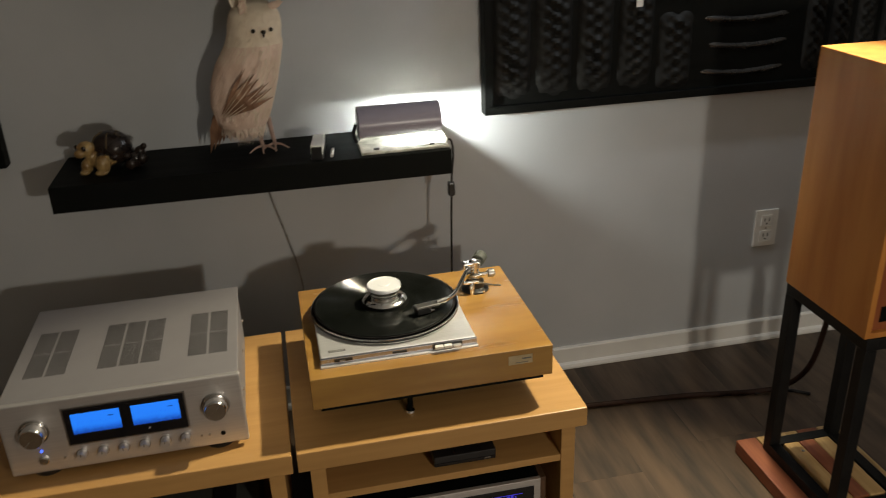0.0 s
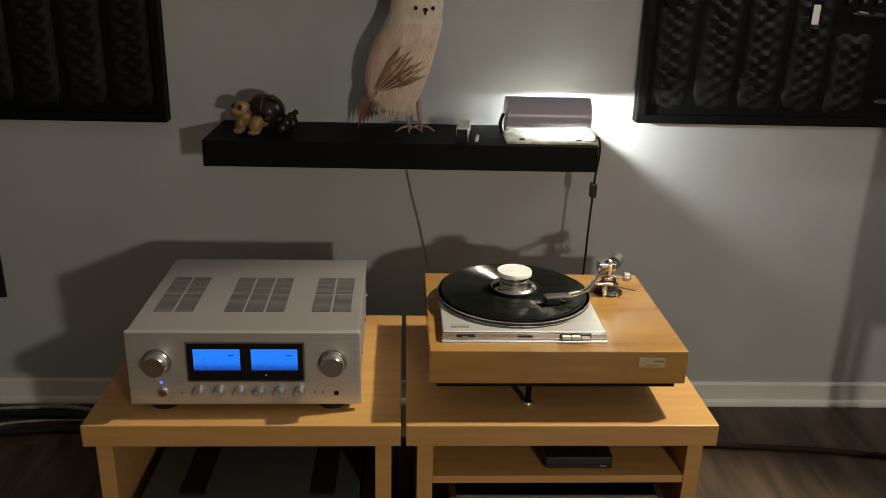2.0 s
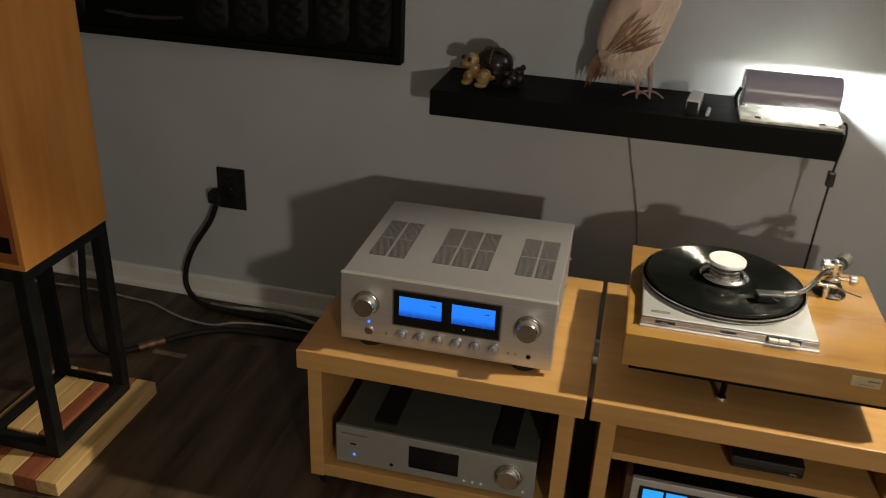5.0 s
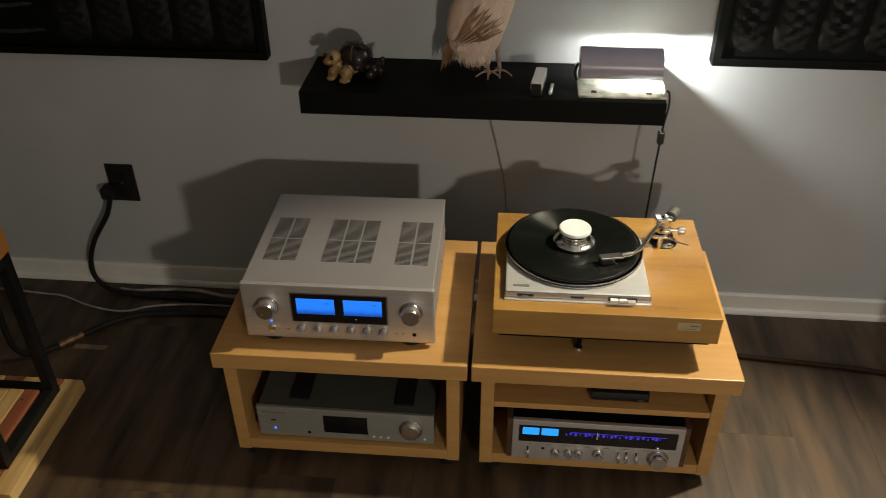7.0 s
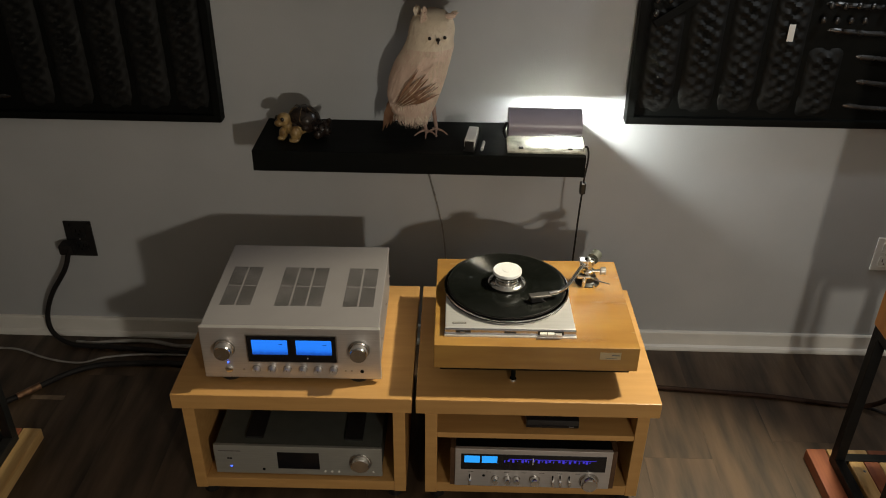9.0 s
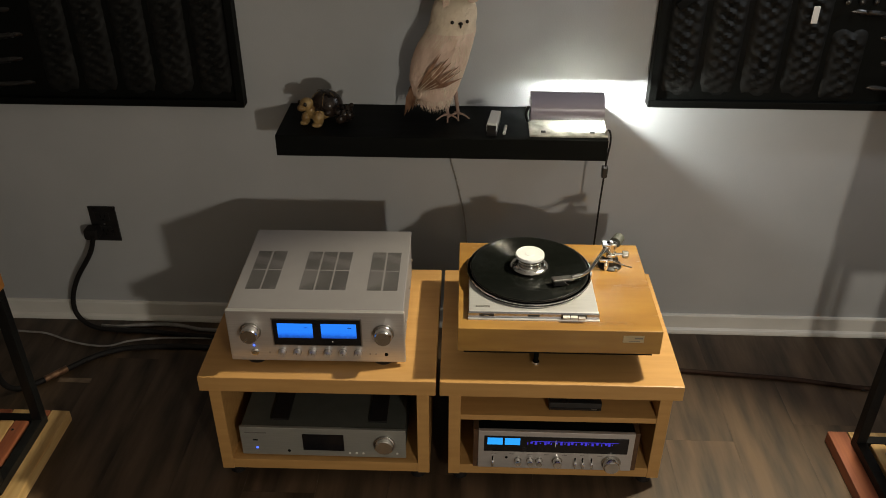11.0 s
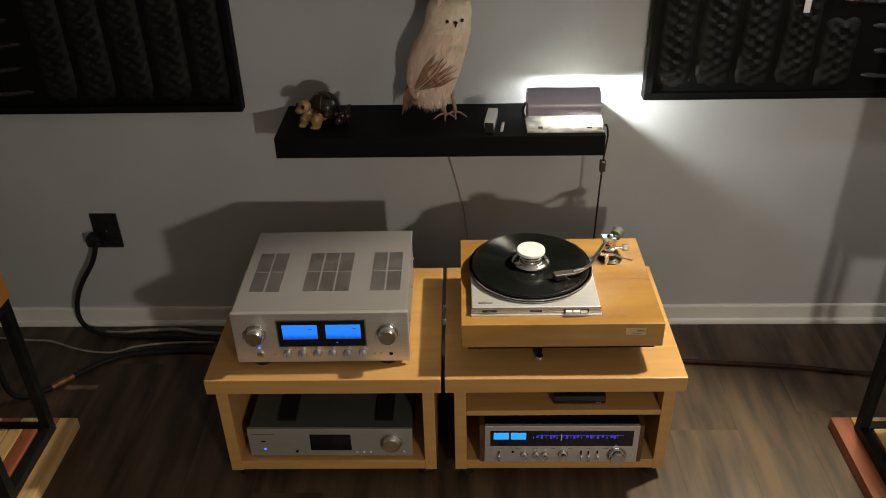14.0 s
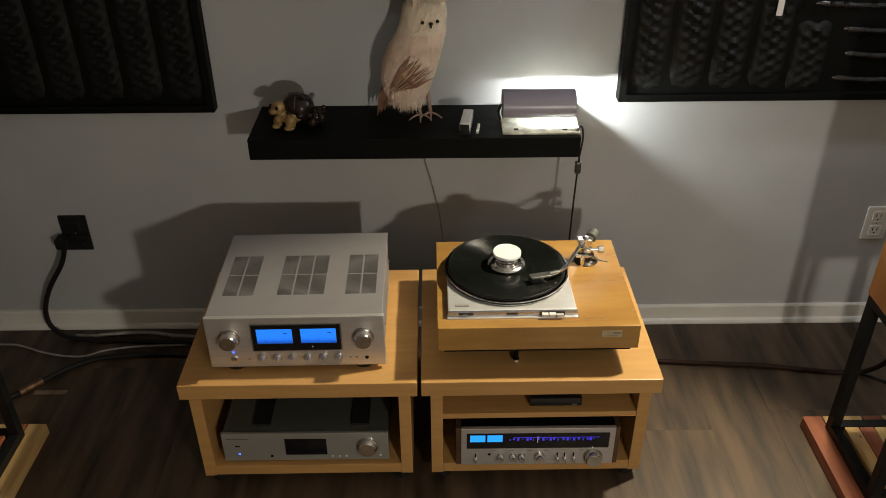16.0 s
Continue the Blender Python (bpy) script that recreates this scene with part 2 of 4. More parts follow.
def lathe(profile, segs=32, axis="Z", at=(0, 0, 0), bm=None, mi=0):
    """A turned shape: profile of (radius, height) from bottom to top."""
    own = bmesh.new()
    rings = []
    for r, h in profile:
        if r < 1e-6:
            rings.append([own.verts.new((0, 0, h))])
        else:
            rings.append([own.verts.new((r * math.cos(2 * math.pi * k / segs), r * math.sin(2 * math.pi * k / segs), h)) for k in range(segs)])
    for a, b in zip(rings, rings[1:]):
        for k in range(segs):
            j = (k + 1) % segs
            if len(a) == 1 and len(b) == 1:
                continue
            if len(a) == 1:
                own.faces.new((a[0], b[j], b[k]))
            elif len(b) == 1:
                own.faces.new((a[k], a[j], b[0]))
            else:
                own.faces.new((a[k], a[j], b[j], b[k]))
    for ring, flip in ((rings[0], True), (rings[-1], False)):
        if len(ring) > 1:
            own.faces.new(ring[::-1] if flip else ring)
    if axis == "Y":
        bmesh.ops.rotate(own, cent=(0, 0, 0), matrix=Matrix.Rotation(radians(90), 3, "X"), verts=own.verts)
    if axis == "X":
        bmesh.ops.rotate(own, cent=(0, 0, 0), matrix=Matrix.Rotation(radians(90), 3, "Y"), verts=own.verts)
    bmesh.ops.translate(own, vec=at, verts=own.verts)
    return join(bm, own, mi)


def smooth_path(pts, n=8):
    pts = [Vector(p) for p in pts]
    ext = [2 * pts[0] - pts[1], *pts, 2 * pts[-1] - pts[-2]]
    out = []
    for i in range(1, len(ext) - 2):
        a, b, c, d = ext[i - 1 : i + 3]
        for k in range(n):
            t = k / n
            out.append(0.5 * (2 * b + (c - a) * t + (2 * a - 5 * b + 4 * c - d) * t * t + (3 * b - a - 3 * c + d) * t**3))
    return out + [pts[-1]]


def tube(pts, r, segs=10, bm=None, mi=0, n=8, taper=None):
    """A round tube swept along a smooth path; r is a radius, taper an end radius."""
    own = bmesh.new()
    path = smooth_path(pts, n) if n > 1 else [Vector(p) for p in pts]
    rings, up = [], Vector((0.13, 0.31, 0.94))
    for i, p in enumerate(path):
        d = (path[min(i + 1, len(path) - 1)] - path[max(i - 1, 0)]).normalized()
        side = d.cross(up)
        if side.length < 0.05:
            side = d.cross(Vector((1, 0, 0)))
        side.normalize()
        up = side.cross(d)
        rad = r if taper is None else r + (taper - r) * i / (len(path) - 1)
        rings.append([own.verts.new(p + rad * (math.cos(2 * math.pi * k / segs) * side + math.sin(2 * math.pi * k / segs) * up)) for k in range(segs)])
    for a, b in zip(rings, rings[1:]):
        for k in range(segs):
            own.faces.new((a[k], a[(k + 1) % segs], b[(k + 1) % segs], b[k]))
    own.faces.new(rings[0][::-1])
    own.faces.new(rings[-1])
    bmesh.ops.recalc_face_normals(own, faces=own.faces[:])
    return join(bm, own, mi)


def blob(at, size, bm=None, mi=0, u=20, v=14, turn=None, rough=0.0):
    own = bmesh.new()
    bmesh.ops.create_uvsphere(own, u_segments=u, v_segments=v, radius=1)
    for w in own.verts:
        if rough:
            w.co *= 1 + rough * noise.noise(w.co * 3 + Vector(at) * 50)
        w.co = Vector((w.co.x * size[0], w.co.y * size[1], w.co.z * size[2]))
    if turn:
        bmesh.ops.rotate(own, cent=(0, 0, 0), matrix=Euler([radians(a) for a in turn]).to_matrix(), verts=own.verts)
    bmesh.ops.translate(own, vec=at, verts=own.verts)
    return join(bm, own, mi)


# ---- the room ----
def slab(name, label, a, b, material):
    return tagged(part(name, box(*a, *b), material), label, "wall" if "wall" in name else name.split("_")[0], kind="structure")


slab("wall_north", "pale grey painted wall behind the hi-fi equipment", (-2.6, 0, -0.1), (3.4, 0.12, 2.45), WALL)
slab("wall_south", "plain beige painted wall closing the room", (-2.6, -4.72, -0.1), (3.4, -4.6, 2.45), ROOM)
slab("wall_west", "plain beige painted side wall", (-2.72, -4.72, -0.1), (-2.6, 0.12, 2.45), ROOM)
slab("wall_east", "plain beige painted side wall", (3.4, -4.72, -0.1), (3.52, 0.12, 2.45), ROOM)
slab("ceiling", "plain white painted ceiling", (-2.72, -4.72, 2.45), (3.52, 0.12, 2.55), CEIL)
base = tagged(part("floor", box(-2.6, -4.6, -0.06, 3.4, 0, -0.008), GAP), "dark grey-brown wood-look vinyl plank floor", "floor", kind="structure")


def baseboard_mesh():
    bm = bmesh.new()
    prof = [(0, 0), (-0.021, 0), (-0.021, 0.006), (-0.018, 0.013), (-0.012, 0.0165), (-0.010, 0.017), (-0.010, 0.060), (-0.0075, 0.064), (0, 0.065)]
    ends = [[bm.verts.new((x, y, z)) for y, z in prof] for x in (-2.6, 3.4)]
    for k in range(len(prof) - 1):
        bm.faces.new((ends[0][k], ends[1][k], ends[1][k + 1], ends[0][k + 1]))
    for e in ends:
        bm.faces.new(e)
    bmesh.ops.recalc_face_normals(bm, faces=bm.faces[:])
    return bm


tagged(part("baseboard", baseboard_mesh(), TRIM), "white painted baseboard along the grey wall", "baseboard", kind="structure")


# ---- tables with open compartments ----
TOP = 0.347


def hifi_table(x0, x1, y, cx0, cx1, label, shelf=False):
    t = thing("hifi_table", label, "table", x0, y, 0, 0.4, group="hi-fi tables")
    w, d = x1 - x0, 0.468
    part("tabletop", box(0, 0, TOP - 0.042, w, d, TOP, 0.0025), BEECH, t)
    a, b = cx0 - x0, cx1 - x0
    f = 0.022
    part("side_panel", box(a, f, 0.028, a + 0.029, d - 0.03, TOP - 0.042, 0.0015), BEECH, t)
    part("side_panel", box(b - 0.029, f, 0.028, b, d - 0.03, TOP - 0.042, 0.0015), BEECH, t)
    part("bottom_board", box(a + 0.029, f + 0.001, 0.030, b - 0.029, d - 0.03, 0.060, 0.0015), BEECH, t)
    part("back_panel", box(a + 0.029, d - 0.042, 0.060, b - 0.029, d - 0.032, TOP - 0.042), BLACK, t, "black back panel")
    if shelf:
        part("shelf_board", box(a + 0.029, f + 0.002, 0.210, b - 0.029, d - 0.045, 0.226, 0.0015), BEECH, t)
    for fx in (a + 0.03, b - 0.03):
        for fy in (0.05, d - 0.07):
            part("foot", lathe([(0.018, 0.0), (0.02, 0.003), (0.02, 0.022), (0.016, 0.029)], 16, at=(fx, fy, 0)), RUBBER, t, "black rubber foot")
    return t


hifi_table(-0.122, 0.431, -0.681, -0.109, 0.414, "low beech-veneer table with an open compartment holding a silver component")
hifi_table(0.440, 1.001, -0.677, 0.461, 0.986, "low beech-veneer table with one inner shelf holding a receiver", True)


def knob(parent, x, z, y, r, depth, material=ALU, label="turned aluminium knob", ring=True, name="knob", mark=0.0):
    k = part(name, lathe([(r * 1.02, 0), (r * 1.02, depth * 0.12), (r * 0.94, depth * 0.16), (r * 0.94, depth * 0.86), (r * 0.84, depth), (0, depth * 0.985)],
                         32, "Y", (x, y, z)), material, parent, label, smooth=True)
    if ring:
        part("skirt", lathe([(r * 1.16, 0), (r * 1.16, depth * 0.08), (r * 1.02, depth * 0.1)], 32, "Y", (x, y, z)), DULL, k, "dull metal skirt", smooth=True)
    if mark:
        bm = box(-0.0007, -0.0009, r * 0.25, 0.0007, 0.0002, r * 0.85)
        bmesh.ops.rotate(bm, cent=(0, 0, 0), matrix=Matrix.Rotation(mark, 3, "Y"), verts=bm.verts)
        bmesh.ops.translate(bm, vec=(x, y - depth, z), verts=bm.verts)
        part("index_line", bm, INK, k, "engraved dark line")
    return k


# ---- integrated amplifier ----
def amplifier():
    a = thing("integrated_amplifier", "silver integrated amplifier with two blue lit level meters", "amplifier", 0.152, -0.446, TOP, 0.8)
    hw, yf, yb, z0, z1 = 0.2041, -0.182, 0.179, 0.012, 0.154
    part("body", box(-hw + 0.005, yf + 0.012, z0 + 0.006, hw - 0.005, yb, z1 - 0.004, 0.003), ALUTOP, a)
    lid = part("top_cover", box(-hw + 0.003, yf + 0.011, z1 - 0.005, hw - 0.003, yb + 0.001, z1, 0.0018), ALUTOP, a, "pale silver painted top cover")
    part("front_panel", box(-hw, yf, z0, hw, yf + 0.0115, z1 + 0.002, 0.004, seg=3), ALU, a, "brushed aluminium front panel")
    # vent slots: flat dark plates painted as shadowed wells, thin bars laid across
    for cx, cols in ((-0.141, 2), (0.005, 3), (0.146, 2)):
        cw, gap = 0.0335, 0.0045
        tot = cols * cw + (cols - 1) * gap
        for c in range(cols):
            for r in range(2):
                x0 = cx - tot / 2 + c * (cw + gap)
                y0 = -0.092 + r * 0.0855
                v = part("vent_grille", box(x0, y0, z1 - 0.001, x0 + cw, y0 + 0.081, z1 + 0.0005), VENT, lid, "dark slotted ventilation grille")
                for s in range(19):
                    yy = y0 + 0.0010 + s * 0.00430
                    part("slat", box(x0, yy, z1 + 0.0002, x0 + cw, yy + 0.0011, z1 + 0.0010), ALUTOP, v)
    # meter window
    x0, x1 = -0.098, 0.103
    w = part("meter_window", box(x0, yf - 0.0025, 0.062, x1, yf + 0.002, 0.134, 0.001), GLASS, a, "black glass meter window")
    part("window_frame", box(x0 - 0.003, yf - 0.0012, 0.059, x1 + 0.003, yf + 0.001, 0.137, 0.0006), DULL, w, "thin dull metal frame")
    for mx0, mx1 in ((-0.0875, -0.0065), (0.0125, 0.0935)):
        s = part("meter_screen", box(mx0, yf - 0.0031, 0.083, mx1, yf - 0.002, 0.124, 0.0003), SCREEN, w, "bright blue backlit meter")
        for k in range(9):
            tx = mx0 + 0.010 + k * (mx1 - mx0 - 0.020) / 8
            part("scale_tick", box(tx, yf - 0.0033, 0.1035, tx + 0.0006, yf - 0.0030, 0.1055 + 0.0015 * (k % 2)), TICK, s, "faint scale tick")
        part("scale_mark", box(mx1 - 0.020, yf - 0.0034, 0.1120, mx1 - 0.011, yf - 0.0030, 0.1133), GLASS, s, "small dark mark")
    part("window_led", box(0.036, yf - 0.0032, 0.072, 0.039, yf - 0.002, 0.0745), WHITE, w, "tiny pale indicator")
    knob(a, -0.151, 0.098, yf, 0.0215, 0.024, CHROME, mark=-2.4)
    knob(a, 0.155, 0.098, yf, 0.0215, 0.024, CHROME, mark=0.6)
    for k in range(6):
        knob(a, -0.083 + k * 0.0355, 0.040, yf, 0.0088, 0.014, ALU, "small turned aluminium knob", name="small_knob", mark=0.01)
    b = part("power_button", lathe([(0.009, 0), (0.009, 0.004), (0.007, 0.006), (0, 0.006)], 24, "Y", (-0.146, yf, 0.039)), CHROME, a, "round chrome power button", smooth=True)
    part("led", lathe([(0.0028, 0), (0.0022, 0.002), (0, 0.0024)], 12, "Y", (-0.147, yf, 0.0575)), LEDB, a, "glowing blue power light")
    part("headphone_socket", lathe([(0.0045, 0), (0.0045, 0.001), (0, 0.0011)], 16, "Y", (0.160, yf, 0.036)), BLACK, a, "black headphone socket")
    for x in (0.122, 0.136, -0.112):
        part("push_button", lathe([(0.0025, 0), (0.002, 0.002), (0, 0.002)], 12, "Y", (x, yf, 0.037)), DULL, a)
    for k in range(6):
        part("lettering_bar", box(-0.088 + k * 0.0355, yf - 0.0002, 0.0535, -0.078 + k * 0.0355, yf + 0.001, 0.0541), DULL, a, "faint printed line of lettering")
    for fx in (-0.15, 0.15):
        for fy in (-0.15, 0.15):
            part("foot", lathe([(0.026, 0), (0.028, 0.003), (0.028, 0.014), (0.022, 0.021)], 24, at=(fx, fy, 0)), PLASTIC, a, "round black foot", smooth=True)
    for fx in (-hw - 0.001, hw - 0.006):
        for fy in (-0.12, 0.02, 0.15):
            part("screw", lathe([(0.0035, 0), (0.0035, 0.003), (0, 0.004)], 12, "X", (fx + 0.003, fy, 0.085)), CHROME, a, "small side screw")


amplifier()


# ---- turntable ----
def turntable():
    t = thing("turntable", "turntable in a wide teak plinth with silver deck and chrome tonearm", "turntable", 0.7086, -0.4541, TOP, 0.5)
    z0, z1 = 0.0645, 0.1288
    part("plinth", box(-0.2303, -0.1845, z0, 0.2303, 0.1845, z1, 0.0018), PLINTH, t, "warm teak veneered plinth")
    part("sub_base", box(-0.216, -0.175, z0 - 0.011, 0.215, 0.175, z0 - 0.0002), BLACK, t, "black recessed base board")
    for fx, fy in ((-0.045, -0.146), (-0.17, 0.13), (0.17, 0.13)):
        f = part("spike_foot", lathe([(0.003, 0), (0.005, 0.006), (0.0055, 0.020), (0.0055, 0.046), (0.005, 0.054)], 20, at=(fx, fy, 0)), BLACK, t, "slim black spike foot", smooth=True)
        part("foot_disc", lathe([(0.008, 0), (0.0095, 0.003), (0.008, 0.007), (0, 0.008)], 20, at=(fx, fy, 0)), CHROME, f, smooth=True)
    # silver deck
    dx0, dx1, dy0, dy1 = -0.208, 0.092, -0.156, 0.060
    deck = part("deck", box(dx0 + 0.002, dy0 + 0.016, z1 - 0.0005, dx1 - 0.002, dy1, z1 + 0.017, 0.0025), BRIGHT, t, "brushed silver metal deck")
    part("front_rail", box(dx0, dy0 + 0.004, z1 - 0.0003, dx1, dy0 + 0.02, z1 + 0.0040, 0.0012), BRIGHT, deck, "bright metal front rail")
    part("control_strip", box(dx0 + 0.001, dy0 + 0.010, z1 + 0.0042, dx1 - 0.001, dy0 + 0.018, z1 + 0.0155, 0.0008), MIRRORSTRIP, deck, "dark polished control strip")
    y = dy0 + 0.010
    part("strobe_window", box(dx0 + 0.026, y - 0.0012, z1 + 0.008, dx0 + 0.060, y + 0.001, z1 + 0.0135, 0.0005), PLASTIC, deck, "black slot in the control strip")
    part("slider", box(dx0 + 0.036, y - 0.003, z1 + 0.0095, dx0 + 0.047, y, z1 + 0.0115, 0.0003), DULL, deck)
    part("speed_window", box(dx0 + 0.136, y - 0.0012, z1 + 0.008, dx0 + 0.163, y + 0.001, z1 + 0.0125, 0.0005), PLASTIC, deck, "black display slot")
    well = part("button_well", box(dx0 + 0.212, y - 0.0018, z1 + 0.005, dx0 + 0.270, y + 0.001, z1 + 0.0155, 0.0005), PLASTIC, deck, "black button recess")
    for k in range(3):
        x = dx0 + 0.216 + k * 0.0175
        zz = z1 + (0.0085 if k < 2 else 0.0065)
        part("push_button", box(x, y - 0.010, zz, x + 0.0155, y - 0.001, zz + 0.0055, 0.0008), WHITE if k < 2 else ALU, well, "square silver push button")
    part("badge", box(dx0 + 0.018, dy0 + 0.030, z1 + 0.0169, dx0 + 0.050, dy0 + 0.037, z1 + 0.0178, 0.0002), DULL, deck, "small engraved badge strip")
    for k in range(5):
        part("badge_mark", box(dx0 + 0.021 + k * 0.0055, dy0 + 0.0315, z1 + 0.0177, dx0 + 0.0245 + k * 0.0055, dy0 + 0.0355, z1 + 0.0181), ALU, deck)
    # platter and record
    px, py = -0.0595, 0.023
    zp = z1 + 0.0168
    part("platter", lathe([(0.144, 0), (0.147, 0.002), (0.149, 0.004), (0.1495, 0.0075), (0.1485, 0.0105), (0, 0.0105)], 96, at=(px, py, zp)), PLASTIC, t, "black platter with thin polished rims", smooth=True)
    for rz in (0.0025, 0.0085):
        part("platter_rim", lathe([(0.1485, rz), (0.1508, rz + 0.0005), (0.1508, rz + 0.0015), (0.1485, rz + 0.0020)], 96, at=(px, py, zp)), CHROME, t, "thin polished ring", smooth=True)
    part("mat", lathe([(0.1435, 0), (0.1435, 0.002), (0, 0.002)], 96, at=(px, py, zp + 0.0106)), RUBBER, t, "black rubber mat")
    # plinth label
    pl = part("name_plate", box(0.142, -0.1858, 0.098, 0.189, -0.1835, 0.117, 0.0004), BRASS, t, "small pale metal maker's plate")
    part("plate_bar", box(0.168, -0.1863, 0.1085, 0.186, -0.1857, 0.1115), INK, pl, "dark printed bar")
    part("plate_bar", box(0.155, -0.1863, 0.1015, 0.180, -0.1857, 0.1027), INK, pl, "dark printed bar")
    # tonearm
    ax, ay = 0.147, 0.087
    arm = part("arm_base", lathe([(0.030, 0), (0.030, 0.003), (0.024, 0.006), (0.020, 0.008), (0.020, 0.020), (0.015, 0.022), (0.015, 0.030), (0.010, 0.032), (0, 0.032)], 32, at=(ax, ay, z1)), PLASTIC, t, "black metal tonearm base", smooth=True)
    part("pillar", lathe([(0.009, 0), (0.009, 0.022), (0.013, 0.024), (0.013, 0.036), (0.008, 0.039), (0, 0.039)], 24, at=(ax, ay, z1 + 0.03)), CHROME, arm, "polished tonearm pillar", smooth=True)
    part("bearing_yoke", box(ax - 0.026, ay - 0.011, z1 + 0.050, ax + 0.010, ay + 0.011, z1 + 0.066, 0.002), CHROME, arm, "chrome bearing housing")
    part("pillar_collar", lathe([(0.014, 0), (0.0165, 0.002), (0.0165, 0.009), (0.013, 0.011), (0, 0.011)], 28, at=(ax - 0.003, ay, z1 + 0.028)), CHROME, arm, smooth=True)
    part("bearing_cap", lathe([(0.0065, 0), (0.0065, 0.004), (0.004, 0.006), (0, 0.006)], 20, at=(ax - 0.002, ay, z1 + 0.065)), CHROME, arm, smooth=True)
    hs = Vector((0.016, -0.047, zp + 0.029))
    pv = Vector((ax - 0.004, ay - 0.004, z1 + 0.056))
    part("arm_tube", tube([pv, pv + Vector((-0.018, -0.016, -0.001)), pv + Vector((-0.040, -0.054, -0.006)), pv + Vector((-0.062, -0.093, -0.009)), hs + Vector((0.044, 0.013, 0.003)), hs + Vector((0.026, 0.006, 0.002))], 0.0042, 12), CHROME, arm, "polished S-shaped arm tube", smooth=True)
    part("collet", tube([hs + Vector((0.040, 0.011, 0.003)), hs + Vector((0.020, 0.005, 0.001))], 0.0062, 14, n=1), CHROME, arm, smooth=True)
    head = part("headshell", box(-0.028, -0.0095, -0.001, 0.024, 0.0095, 0.004, 0.0018), DULL, arm, "bright metal headshell")
    head.matrix_basis = Matrix.Translation(hs) @ pose(0, 0, 0, 0, 4, 18)
    part("cartridge", box(-0.026, -0.0098, -0.0125, 0.004, 0.0098, -0.0008, 0.002), PLASTIC, head, "black cartridge")
    part("finger_lift", tube([(-0.004, -0.009, 0.002), (-0.002, -0.020, 0.000), (-0.002, -0.030, 0.004)], 0.0012, 8), CHROME, head, "thin curved finger lift")
    rod = Vector((0.024, 0.030, 0.004))
    part("counterweight", tube([pv + rod * 0.6, pv + rod * 0.62 + Vector((0.012, 0.019, 0.002))], 0.0140, 32, n=1), GREYCASE, arm, "grey cylindrical counterweight", smooth=True)
    part("weight_shaft", tube([pv, pv + rod * 1.1], 0.004, 12, n=1), CHROME, arm, smooth=True)
    part("bias_knob", lathe([(0.009, 0), (0.0095, 0.003), (0.0095, 0.012), (0.007, 0.014), (0, 0.014)], 24, "X", (ax + 0.028, ay - 0.006, z1 + 0.036)), DULL, arm, "round side adjusting knob", smooth=True)
    part("bias_stem", tube([(ax, ay - 0.006, z1 + 0.036), (ax + 0.030, ay - 0.006, z1 + 0.036)], 0.004, 12, n=1), CHROME, arm, smooth=True)
    part("lift_lever", tube([(ax + 0.006, ay - 0.018, z1 + 0.022), (ax + 0.028, ay - 0.030, z1 + 0.020), (ax + 0.048, ay - 0.038, z1 + 0.019)], 0.0018, 8), DULL, arm, "thin dark cueing lever", smooth=True)
    part("lift_platform", box(ax - 0.030, ay - 0.026, z1 + 0.024, ax + 0.004, ay - 0.018, z1 + 0.030, 0.0015), CHROME, arm, "chrome arm rest bracket")
    part("lift_cylinder", lathe([(0.006, 0), (0.006, 0.024), (0.004, 0.028), (0, 0.028)], 16, at=(ax - 0.012, ay - 0.022, z1)), CHROME, arm, smooth=True)
    part("arm_screw", lathe([(0.004, 0), (0.004, 0.006), (0, 0.007)], 12, at=(ax + 0.012, ay - 0.024, z1)), CHROME, arm, smooth=True)
    # record and clamp lie on the platter
    rec = thing("vinyl_record", "black vinyl record lying on the turntable platter", "record", 0, 0, 0)
    rec.matrix_basis = t.matrix_basis @ Matrix.Translation((px, py, zp + 0.0127))
    prof = [(0.1400, 0), (0.1415, 0.0006), (0.1415, 0.0016), (0.1395, 0.0024)]
    r = 0.1387
    while r > 0.064:
        prof += [(r, 0.0020), (r - 0.0004, 0.00235), (r - 0.0016, 0.00235), (r - 0.0020, 0.0020)]
        r -= 0.0026 if int(r * 1000) % 17 else 0.0046
    prof += [(0.052, 0.0022), (0, 0.0022)]
    part("disc", lathe(prof, 128), VINYL, rec, "grooved glossy black disc", smooth=False)
    part("centre_label", lathe([(0.050, 0.0022), (0.050, 0.0026), (0, 0.0026)], 64), BLACK, rec, "dark paper centre label")
    c = thing("record_clamp", "polished metal record clamp on the record's centre", "record clamp")
    c.matrix_basis = t.matrix_basis @ Matrix.Translation((px, py, zp + 0.0153))
    part("base_flange", lathe([(0.040, 0), (0.0445, 0.002), (0.0455, 0.006), (0.042, 0.010), (0.032, 0.013), (0, 0.013)], 48), CHROME, c, smooth=True)
    part("waist", lathe([(0.027, 0.012), (0.0265, 0.016), (0.0285, 0.018), (0.0285, 0.021), (0.0265, 0.022), (0.0275, 0.026), (0.0260, 0.031), (0, 0.031)], 48), CHROME, c, smooth=True)
    part("cap", lathe([(0.031, 0.031), (0.0345, 0.0325), (0.0345, 0.0385), (0.0335, 0.0398), (0.030, 0.0398), (0.0295, 0.0393), (0.012, 0.0393), (0.0115, 0.0398), (0, 0.0398)], 48), SATIN, c, "flat polished cap", smooth=True)
    for k in range(10):
        an = 2 * math.pi * k / 10
